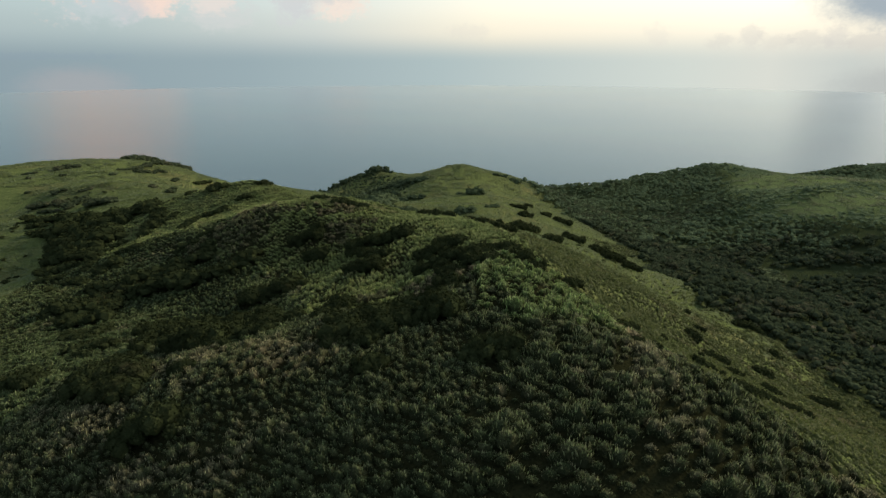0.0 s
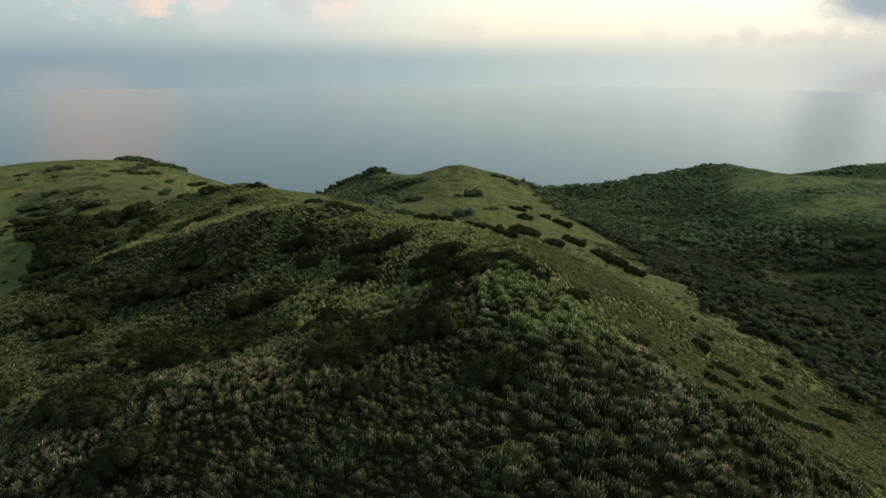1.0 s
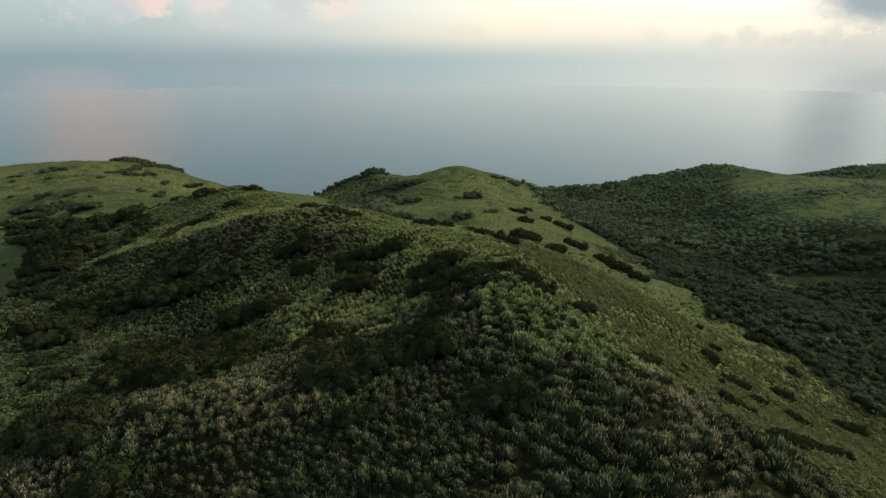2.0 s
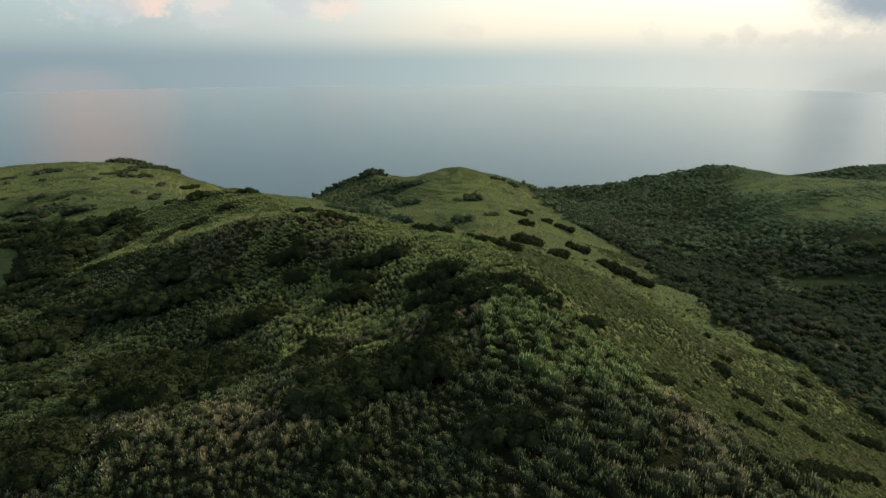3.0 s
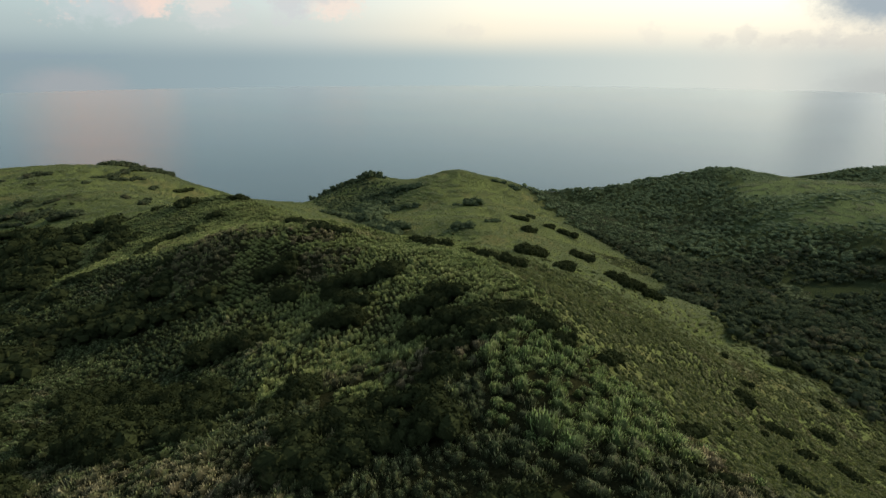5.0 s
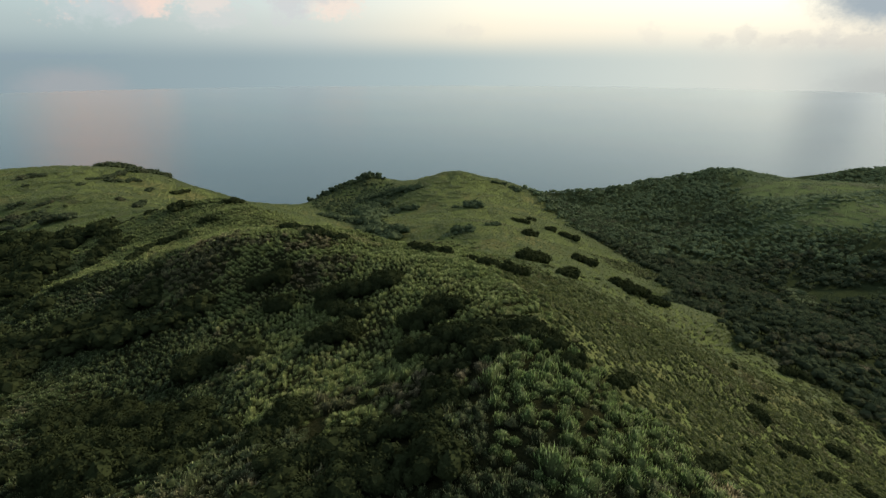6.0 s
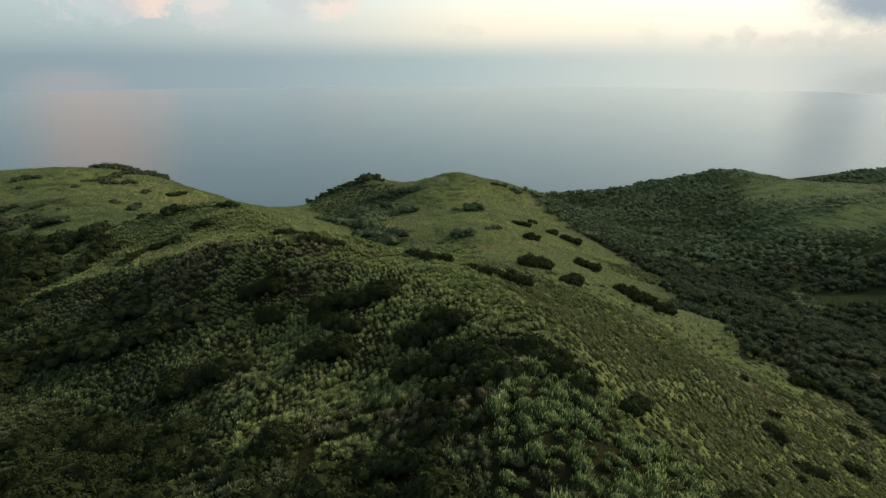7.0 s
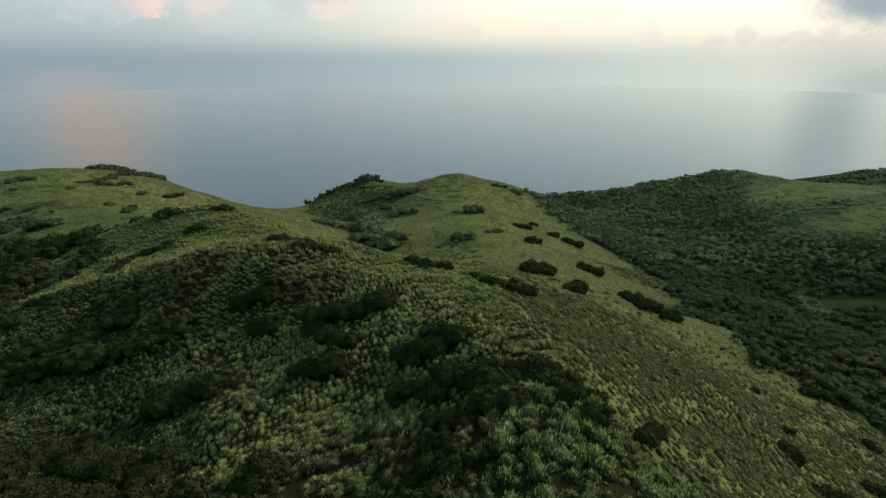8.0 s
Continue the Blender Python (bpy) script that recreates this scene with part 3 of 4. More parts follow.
GULLY_SHRUBS = [
    (-173, 239, -160, 240, 2.8), (-187, 264, -153, 244, 4.0), (-213, 303, -158, 255, 5.5), (-217, 313, -159, 265, 5.7), (-224, 329, -175, 292, 6.1),
    (-223, 338, -176, 303, 6.3), (-201, 345, -158, 312, 5.1), (-242, 332, -231, 330, 3.3), (-240, 359, -194, 333, 5.4), (-253, 347, -248, 347, 2.7),
    (-268, 368, -249, 356, 3.6),
]
SPUR_SHRUBS = [
    (-132, 212, -126, 218, 3.0), (-41, 215, -30, 216, 1.7), (-102, 215, -94, 217, 1.8), (-98, 220, -91, 222, 1.5), (-51, 226, -39, 220, 1.5),
    (-167, 229, -159, 227, 1.6), (-150, 229, -147, 232, 2.2), (-136, 235, -125, 231, 1.9), (-155, 253, -150, 252, 1.4), (-113, 246, -110, 264, 2.1),
    (-150, 256, -147, 260, 1.8),
]
FAR_SPUR_SHRUBS = [
    (-108, 263, -100, 266, 2.2), (-139, 259, -140, 285, 3.0), (-137, 270, -131, 279, 2.3), (-98, 276, -93, 280, 2.3), (-158, 305, -143, 292, 2.1),
    (-122, 304, -115, 305, 2.5), (-97, 304, -93, 309, 2.1), (-122, 312, -120, 312, 1.7), (-156, 314, -146, 311, 1.3), (-140, 313, -136, 314, 1.7),
    (-239, 564, -236, 583, 2.4),
]
WEST_HILL_SHRUBS = [
    (-239, 384, -226, 387, 4.3), (-277, 391, -263, 387, 2.2), (-254, 388, -251, 401, 3.3), (-288, 402, -282, 402, 3.4), (-275, 406, -267, 405, 2.8),
    (-195, 410, -209, 443, 2.4), (-267, 425, -262, 429, 1.8), (-294, 434, -286, 433, 2.4), (-221, 440, -219, 438, 1.8), (-330, 456, -329, 456, 1.9),
    (-355, 496, -352, 494, 1.4), (-330, 502, -327, 504, 1.7), (-291, 508, -289, 512, 1.8), (-374, 519, -363, 517, 1.8), (-350, 528, -339, 540, 3.0),
    (-251, 538, -253, 550, 2.3), (-299, 535, -292, 555, 1.9), (-282, 541, -274, 570, 3.1), (-292, 554, -299, 686, 3.0), (-333, 617, -305, 692, 4.4),
]
CENTRAL_SHRUBS = [
    (9, 337, 16, 335, 1.9), (27, 344, 33, 350, 1.0), (-33, 346, -24, 349, 3.6), (-40, 380, -36, 352, 4.5), (-67, 368, -34, 368, 2.2),
    (-50, 440, -38, 400, 5.0), (21, 423, 25, 429, 3.0), (11, 425, 12, 427, 1.2), (-60, 520, -45, 480, 5.5), (-45, 539, -18, 539, 2.7),
    (-70, 560, -50, 535, 5.0), (-81, 573, -47, 573, 3.2), (-44, 603, -20, 599, 2.9), (75, 621, 80, 620, 2.6), (-78, 640, -26, 601, 3.0),
    (57, 622, 66, 628, 1.8),
]

def along(rows, rng, packing=1.75, stray=0.6):
    """Places and radii of the shrubs that make up strips of scrub."""
    out = []
    for x0, y0, x1, y1, r in rows:
        length = math.hypot(x1 - x0, y1 - y0)
        n = 1 if length < 1.2 * r else int(length / (packing * r)) + 2
        for i in range(n):
            s = 0.5 if n == 1 else i / (n - 1)
            out.append((x0 + (x1 - x0) * s + rng.uniform(-stray, stray) * r, y0 + (y1 - y0) * s + rng.uniform(-stray, stray) * r, r * rng.uniform(0.8, 1.25)))
    return out


_rng = np.random.RandomState(3)
RIDGE_SPOTS = along(CREST_SHRUBS + UPPER_CREST_SHRUBS + FAR_RIDGE_SHRUBS, _rng, 1.5, 0.4)
FLANK_SPOTS = along(FLANK_SHRUBS, _rng, 1.5, 0.15)
BOWL_SPOTS = along(BOWL_SHRUBS + NEAR_BOWL_SHRUBS + LOWER_BOWL_SHRUBS, _rng, 1.5, 0.4)
GULLY_SPOTS = along(HOLLOW_SHRUBS + GULLY_SHRUBS, _rng, 1.3)


def clear_of_shrubs(x, y):
    """0 under a shrub, 1 elsewhere."""
    out = np.ones(len(x))
    for sx, sy, r in RIDGE_SPOTS + FLANK_SPOTS + BOWL_SPOTS + GULLY_SPOTS:
        out[(x - sx) ** 2 + (y - sy) ** 2 < (0.95 * r) ** 2] = 0
    return out


# ---- grass ----
def tuft(rng, sides, rings, blades, width, length, plumes=0.0):
    """One tussock of unit radius and height: an uneven mound bristling with blades that point up and out. Returns verts, tris, tips."""
    v, f, tip = [], [], []
    for k, (rad, h) in enumerate(rings):
        for i in range(sides):
            a = 2 * math.pi * (i + 0.5 * k) / sides
            q = rad * rng.uniform(0.6, 1.2)
            v.append((q * math.cos(a), q * math.sin(a), h * rng.uniform(0.6, 1.25)))
            # Low at base and core: these values place the painted gap shade.
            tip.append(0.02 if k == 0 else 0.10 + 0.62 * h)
    top = len(v)
    v.append((rng.uniform(-0.12, 0.12), rng.uniform(-0.12, 0.12), rings[-1][1] + 0.14))
    tip.append(0.72)
    for k in range(len(rings) - 1):
        for i in range(sides):
            a, b = k * sides + i, k * sides + (i + 1) % sides
            c, d = a + sides, b + sides
            f += [(a, b, c), (b, d, c)]
    for i in range(sides):
        f.append(((len(rings) - 1) * sides + i, (len(rings) - 1) * sides + (i + 1) % sides, top))
    for b in range(blades):
        a, rad = b * 2.39996 + rng.uniform(-0.3, 0.3), 0.9 * math.sqrt((b + rng.uniform(0, 1)) / blades)
        c, s = math.cos(a), math.sin(a)
        z = rings[-1][1] * (1 - rad**2.5) * rng.uniform(0.7, 1.0)
        w, turn, lean = width * rng.uniform(0.7, 1.4), rng.uniform(0, 6.28), a + rng.uniform(-0.9, 0.9)
        px, py = -math.sin(turn) * w, math.cos(turn) * w
        out = length * (0.08 + 0.75 * rad) * rng.uniform(0.4, 1.3)
        rise = length * (1.15 - 0.45 * rad) * rng.uniform(0.6, 1.25)
        tall_one = rng.random() < plumes
        if tall_one:
            rise, out = rise * 1.2 + 0.25 * length, out * 0.7
        at = len(v)
        bx, by = rad * c + 0.3 * out * math.cos(lean), rad * s + 0.3 * out * math.sin(lean)
        v += [(bx - px, by - py, z + 0.35 * rise), (bx + px, by + py, z + 0.35 * rise), (rad * c + out * math.cos(lean), rad * s + out * math.sin(lean), z + rise), (rad * c, rad * s, z - 0.1)]
        # Values fall towards the rim, darkening it as shade between clumps would.
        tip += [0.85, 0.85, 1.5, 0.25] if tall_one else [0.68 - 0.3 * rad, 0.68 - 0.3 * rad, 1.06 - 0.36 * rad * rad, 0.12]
        f += [(at, at + 1, at + 2), (at, at + 3, at + 1)]
    return np.array(v), np.array(f), np.array(tip)


def scattered(name, kinds, x, y, z, wide, tall, turn, mat, rng, stretch=None, bearing=None):
    """One mesh of many copies of a few tufts or trees: place, width, height and turn for each."""
    pick = rng.randint(len(kinds), size=len(x))
    vs, fs, ts, total = [], [], [], 0
    for k, (v, f, tip) in enumerate(kinds):
        sel = np.where(pick == k)[0]
        if not len(sel):
            continue
        c, s = np.cos(turn[sel])[:, None], np.sin(turn[sel])[:, None]
        lx, ly = v[None, :, 0] * c - v[None, :, 1] * s, v[None, :, 0] * s + v[None, :, 1] * c
        if stretch is not None:
            bc, bs = np.cos(bearing[sel])[:, None], np.sin(bearing[sel])[:, None]
            along, over = (lx * bc + ly * bs) * stretch, -lx * bs + ly * bc
            lx, ly = along * bc - over * bs, along * bs + over * bc
        w = wide[sel][:, None]
        pts = np.stack([x[sel][:, None] + lx * w, y[sel][:, None] + ly * w, z[sel][:, None] + v[None, :, 2] * tall[sel][:, None]], 2)
        fs.append((f[None] + (total + np.arange(len(sel)) * len(v))[:, None, None]).reshape(-1, 3))
        vs.append(pts.reshape(-1, 3))
        ts.append(np.tile(tip, len(sel)))
        total += len(sel) * len(v)
    return new(name, mesh_of(name, np.concatenate(vs), np.concatenate(fs), mat, False, np.concatenate(ts)))


def jittered(rng, x0, x1, y0, y1, gap, turn=0.0, rows=0.87, loose=0.42):
    """Even but irregular places over a stretch of the plan, in rows that may lie at an angle and keep apart."""
    mx, my, reach = (x0 + x1) / 2, (y0 + y1) / 2, math.hypot(x1 - x0, y1 - y0) / 2
    gx, gy = np.meshgrid(np.arange(-reach, reach, gap), np.arange(-reach, reach, gap * rows))
    gx = gx + (np.arange(gx.shape[0]) % 2)[:, None] * gap / 2
    gx, gy = gx.ravel(), gy.ravel()
    gx, gy = gx + rng.uniform(-loose, loose, len(gx)) * gap, gy + rng.uniform(-loose, loose, len(gx)) * gap * 0.9
    c, s = math.cos(turn), math.sin(turn)
    px, py = mx + gx * c - gy * s, my + gx * s + gy * c
    ok = (px >= x0) & (px < x1) & (py >= y0) & (py < y1)
    return px[ok], py[ok]


def contour_bearing(x, y):
    sx, sy = slope_of(x, y, 4.0)
    return np.arctan2(sx, -sy)


def build_grass():
    rng = np.random.RandomState(11)
    pr = random.Random(5)
    mound = ((0.86, 0.0), (0.78, 0.40), (0.48, 0.66))
    near = [tuft(pr, 6, mound, 48, 0.058, 0.32, 0.16) for _ in range(10)]
    rows = [tuft(pr, 7, mound, 110, 0.040, 0.31, 0.22) for _ in range(8)]
    middle = [tuft(pr, 5, mound, 30, 0.062, 0.36, 0.06) for _ in range(8)]
    sparse = [tuft(pr, 5, mound, 17, 0.084, 0.36, 0.06) for _ in range(8)]
    small = [tuft(pr, 5, ((0.95, 0.0), (0.6, 0.5)), 7, 0.13, 0.5) for _ in range(7)]
    coarse = [tuft(pr, 5, ((0.95, 0.0), (0.6, 0.45)), 3, 0.2, 0.55) for _ in range(7)]
    low = [tuft(pr, 4, ((1.0, 0.0),), 3, 0.22, 0.5) for _ in range(7)]

    def field(name, label, kinds, box, gap, size, height, mat, keep, turn=0.0, rows=0.87, loose=0.42, stretch=1.45):
        x, y = jittered(rng, *box, gap, turn, rows, loose)
        ok = keep(x, y) * clear_of_shrubs(x, y) > rng.rand(len(x))
        x, y = x[ok], y[ok]
        grow = 1 + 0.8 * rough(x, y, 7.0) + 0.7 * rough(y, x, 2.6) + rng.uniform(-0.45, 0.45, len(x))
        wide, tall = size * grow, height * grow * rng.uniform(0.75, 1.3, len(x))
        ob = scattered(name, kinds, x, y, land(x, y) - 0.08, wide, tall, rng.uniform(0, 6.28, len(x)), mat, rng, stretch, contour_bearing(x, y))
        return tagged(ob, label, "grass", kind="stuff")

    wedge = lambda x, y: (np.abs(x) < 0.86 * (y + 12)) * 1.0
    open_land = lambda x, y: wedge(x, y) * (wood_mask(x, y) < 0.5)
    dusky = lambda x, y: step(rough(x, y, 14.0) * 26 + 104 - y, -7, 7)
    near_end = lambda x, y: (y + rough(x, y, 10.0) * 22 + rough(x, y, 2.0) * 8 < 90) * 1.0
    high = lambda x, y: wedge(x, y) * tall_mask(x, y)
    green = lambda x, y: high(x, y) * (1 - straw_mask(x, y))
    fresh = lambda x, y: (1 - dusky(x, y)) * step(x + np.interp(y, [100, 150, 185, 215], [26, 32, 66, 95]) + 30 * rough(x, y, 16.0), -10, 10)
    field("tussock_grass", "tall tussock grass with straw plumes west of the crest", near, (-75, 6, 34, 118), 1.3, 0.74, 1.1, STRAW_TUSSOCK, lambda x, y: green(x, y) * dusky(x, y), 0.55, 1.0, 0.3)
    field("tussock_grass", "tall tussock grass in rows along the crest", rows, (6, 75, 34, 122), 1.9, 1.06, 1.5, LIT_TUSSOCK, lambda x, y: green(x, y) * (1 - near_end(x, y)), -0.8, 1.15, 0.26, 1.25)
    # The darker straw tone paints in the shade seen between the near rows.
    field("tussock_grass", "tall tussock grass in rows on the near crest, shaded in its colour", rows, (6, 75, 34, 122), 1.9, 1.06, 1.5, STRAW_TUSSOCK, lambda x, y: green(x, y) * near_end(x, y), -0.8, 1.15, 0.26, 1.25)
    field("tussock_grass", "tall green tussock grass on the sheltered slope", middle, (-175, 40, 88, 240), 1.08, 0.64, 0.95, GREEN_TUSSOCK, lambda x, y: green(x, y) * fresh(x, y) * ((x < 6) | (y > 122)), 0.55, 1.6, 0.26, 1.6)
    field("tussock_grass", "green tussock grass down in the western hollow, shaded in its colour", sparse, (-175, -20, 88, 240), 1.12, 0.68, 1.0, SHADED_TUSSOCK, lambda x, y: green(x, y) * (1 - dusky(x, y)) * (1 - fresh(x, y)), 0.55, 1.6, 0.28, 1.6)
    field("tussock_grass", "tall green tussock grass in the hollow", near, (-110, -75, 50, 104), 1.4, 0.84, 1.05, SHADED_TUSSOCK, green, 0.5, 1.0, 0.3)
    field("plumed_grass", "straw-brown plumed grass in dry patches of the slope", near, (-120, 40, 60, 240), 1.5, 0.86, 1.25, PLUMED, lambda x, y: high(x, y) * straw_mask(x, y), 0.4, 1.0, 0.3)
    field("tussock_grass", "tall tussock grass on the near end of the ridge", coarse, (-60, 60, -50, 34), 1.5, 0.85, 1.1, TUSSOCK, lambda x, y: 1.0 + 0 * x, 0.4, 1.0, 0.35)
    field("short_grass", "short pale green grass tufts on the open flank", small, (-175, 175, 45, 310), 1.3, 0.60, 0.8, SHORT, lambda x, y: open_land(x, y) * (1 - tall_mask(x, y)) * (1 - step(y, 165, 260)), -0.9, 1.1, 0.4, 1.9)
    spur = lambda x, y: (1 - tall_mask(x, y)) * step(y + 0.25 * x, 190, 212) * (1 - step(y + rough(x, y, 20.0) * 40, 296, 330)) * step(-x + rough(y, x, 18.0) * 30, -22, 8) * step(x, -190, -165)
    field("tussock_grass", "streaky green tussock grass on the spur", small, (-190, 30, 180, 340), 1.25, 0.72, 0.95, GREEN_TUSSOCK, lambda x, y: open_land(x, y) * spur(x, y), 0.55, 1.45, 0.3, 1.9)
    field("hill_grass", "green grass tufts on the hills", low, (-330, 160, 160, 470), 2.0, 1.3, 0.8, HILL_GRASS, lambda x, y: open_land(x, y) * (1 - tall_mask(x, y)) * step(y, 160, 250) * np.where(x < -175, step(y, 232, 300), 1.0) * (1 - 0.8 * spur(x, y)), 0.5, 1.0, 0.35)
    field("hill_grass", "green grass tufts on the far hilltops", low, (-430, 130, 470, 740), 3.2, 2.1, 0.85, HILL_GRASS, open_land, 0.5, 1.0, 0.4)
    bare = lambda x, y: open_land(x, y) * (np.min([off_line(x, y, line) - w for line, w in TRACKS], axis=0) > 0)
    field("hill_grass", "green grass tufts on the eastern hills", low, (165, 560, 220, 760), 2.8, 2.0, 0.8, EAST_GRASS, lambda x, y: bare(x, y) * (scrub_mask(x, y) < 0.5), 0.5, 1.0, 0.6, 1.0)
    for some, leaf, label in ((deep_valley, WOODLEAF, "low dark green bracken in the valley"), (lambda x, y: ~deep_valley(x, y), HAZED_SCRUBLEAF, "low grey-green bracken on the eastern hills, paled like haze")):
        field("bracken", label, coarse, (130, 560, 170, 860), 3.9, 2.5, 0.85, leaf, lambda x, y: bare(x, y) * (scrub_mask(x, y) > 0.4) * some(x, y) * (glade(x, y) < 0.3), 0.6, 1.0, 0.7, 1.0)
    field("hill_grass", "pale green grass in small forest clearings", coarse, (165, 250, 370, 680), 2.2, 1.5, 0.6, EAST_GRASS, lambda x, y: glade(x, y) > 0.4, 0.2, 1.0, 0.4, 1.0)
    field("low_scrub", "grey-green low scrub on the shoulder of the flank", coarse, (80, 160, 340, 430), 1.9, 1.3, 1.2, SHORT, lambda x, y: shoulder(x, y) * (wood_mask(x, y) < 0.5), 0.2, 1.0, 0.4, 1.0)
    field("hill_grass", "green grass tufts on the western slope", low, (-330, -175, 120, 300), 2.0, 1.3, 0.8, HILL_GRASS, lambda x, y: open_land(x, y) * (1 - step(y, 250, 300)), 0.4, 1.0, 0.35)


build_grass()

# ---- shrubs, trees and woods ----
def lump_core(centre, radius, rng, squash=0.85):
    """The dense inside of one lump of a crown: a rough twelve-cornered body."""
    g = (1 + 5**0.5) / 2
    v = np.array([(-1, g, 0), (1, g, 0), (-1, -g, 0), (1, -g, 0), (0, -1, g), (0, 1, g), (0, -1, -g), (0, 1, -g), (g, 0, -1), (g, 0, 1), (-g, 0, -1), (-g, 0, 1)], float)
    v /= np.linalg.norm(v[0])
    f = np.array([(0, 11, 5), (0, 5, 1), (0, 1, 7), (0, 7, 10), (0, 10, 11), (1, 5, 9), (5, 11, 4), (11, 10, 2), (10, 7, 6), (7, 1, 8), (3, 9, 4), (3, 4, 2), (3, 2, 6), (3, 6, 8), (3, 8, 9), (4, 9, 5), (2, 4, 11), (6, 2, 10), (8, 6, 7), (9, 8, 1)])
    v = v * radius * rng.uniform(0.75, 1.1, (12, 1)) * (1, 1, squash) + centre
    return v, f


def leaf_cards(lumps, count, size, rng, squash=0.85):
    """Small pointed leaf sprays all over the lumps, turned mostly outwards."""
    weight = np.array([r * r for _, r in lumps])
    pick = rng.choice(len(lumps), count, p=weight / weight.sum())
    n = rng.normal(size=(count, 3))
    n[:, 2] = np.abs(n[:, 2]) * 0.9 + n[:, 2] * 0.1
    n /= np.linalg.norm(n, axis=1)[:, None]
    c = np.array([q for q, _ in lumps])[pick]
    r = np.array([q for _, q in lumps])[pick][:, None]
    at = c + n * r * rng.uniform(0.86, 1.12, (count, 1)) * (1, 1, squash)
    face = n + rng.normal(size=(count, 3)) * 0.45
    face /= np.linalg.norm(face, axis=1)[:, None]
    side = np.cross(face, rng.normal(size=(count, 3)))
    side /= np.linalg.norm(side, axis=1)[:, None]
    length = np.cross(face, side)
    s = size * rng.uniform(0.6, 1.35, (count, 1))
    v = np.stack([at - length * s, at + side * s * 0.55, at + length * s, at - side * s * 0.55], 1).reshape(-1, 3)
    k = np.arange(count)[:, None] * 4
    f = np.concatenate([k + (0, 1, 2), k + (0, 2, 3)], 0)
    return v, f


def joined(pieces):
    vs, fs, total = [], [], 0
    for v, f in pieces:
        vs.append(np.asarray(v, float))
        fs.append(np.asarray(f) + total)
        total += len(v)
    return np.concatenate(vs), np.concatenate(fs)


def limb(a, b, ra, rb, sides=5):
    """A tapered length of stem between two points."""
    a, b = np.array(a, float), np.array(b, float)
    d = (b - a) / np.linalg.norm(b - a)
    u = np.cross(d, (0.3, 0.9, 0.2))
    u /= np.linalg.norm(u)
    w = np.cross(d, u)
    ang = np.arange(sides) * 2 * math.pi / sides
    ring = np.cos(ang)[:, None] * u + np.sin(ang)[:, None] * w
    v = np.concatenate([a + ring * ra, b + ring * rb])
    f = []
    for i in range(sides):
        j = (i + 1) % sides
        f += [(i, j, sides + j), (i, sides + j, sides + i)]
    return v, np.array(f)


def shrub_lumps(rng, n, flat=0.55):
    lumps = [((0, 0, 0.30), 0.52)]
    for i in range(n):
        a, d = 2 * math.pi * (i + rng.uniform(-0.3, 0.3)) / n, rng.uniform(0.32, 0.68)
        r = rng.uniform(0.26, 0.44)
        lumps.append(((d * math.cos(a), d * math.sin(a), flat * rng.uniform(0.25, 0.75)), r))
    return lumps


def crown_mesh(name, lumps, leaves, size, mat, rng):
    v, f = joined([lump_core(c, r * 0.92, rng) for c, r in lumps] + [leaf_cards(lumps, leaves, size, rng)])
    return mesh_of(name, v, f, mat, False, np.clip(v[:, 2] * 0.6, 0, 1))


def part(name, data, parent, label=""):
    ob = new(name, data)
    ob.parent = parent
    return tagged(ob, label)


def shrub_kinds(count, leaves, size, seed):
    """Shrubs of unit radius: a lumpy crown on a few short stems."""
    rng = np.random.RandomState(seed)
    out = []
    for _ in range(count):
        lumps = shrub_lumps(rng, rng.randint(6, 9))
        crown = crown_mesh("shrub_crown", lumps, leaves, size, LEAF, rng)
        stems = joined([limb((0.08 * c[0], 0.08 * c[1], -0.25), (0.6 * c[0], 0.6 * c[1], c[2] * 0.8), 0.05, 0.02) for c, _ in lumps[1:5]])
        out.append((crown, mesh_of("shrub_stems", *stems, BARK)))
    return out


def build_shrubs():
    rng = np.random.RandomState(3)
    first = []
    for crown, stems in shrub_kinds(7, 420, 0.075, 21) + shrub_kinds(5, 1000, 0.055, 22):
        root = tagged(new("shrub"), "dense dark green evergreen shrub among the tussock grass", "shrub", "shrubs on the ridge")
        part("crown", crown, root)
        part("stems", stems, root, "short grey-brown stems")
        first.append(root)
    unused = set(range(len(first)))
    spots = [(p, "dense dark green evergreen shrub among the tussock grass") for p in RIDGE_SPOTS]
    spots += [(p, "wind-shaped dark green shrub on the open grassy flank") for p in FLANK_SPOTS]
    spots += [(p, "dark green shrub in a thicket down in the grassy hollow") for p in BOWL_SPOTS]
    for i, ((x, y, r), label) in enumerate(spots):
        base = float(land(x, y)) - 0.1 * r
        girth = 1.0 if "flank" in label else 1.25
        tall = ((1.0 + 0.85 * r) if "flank" in label else (1.4 + 1.25 * r)) * rng.uniform(0.9, 1.15)
        m = Matrix.LocRotScale((x, y, base), Euler((0, 0, rng.uniform(0, 6.28))), (girth * r * rng.uniform(1.15, 1.35), girth * r * 1.2, tall))
        pick = 7 + rng.randint(5) if r > 2.3 else rng.randint(7)
        if pick in unused:
            unused.remove(pick)
            ob = first[pick]
            ob.matrix_basis = m
        else:
            ob = copy_thing(first[pick], m)
            ob.scale = m.to_scale()
        size = "broad " if r > 3.2 else "small " if r < 1.4 else ""
        tagged(ob, size + label)
    return len(spots)


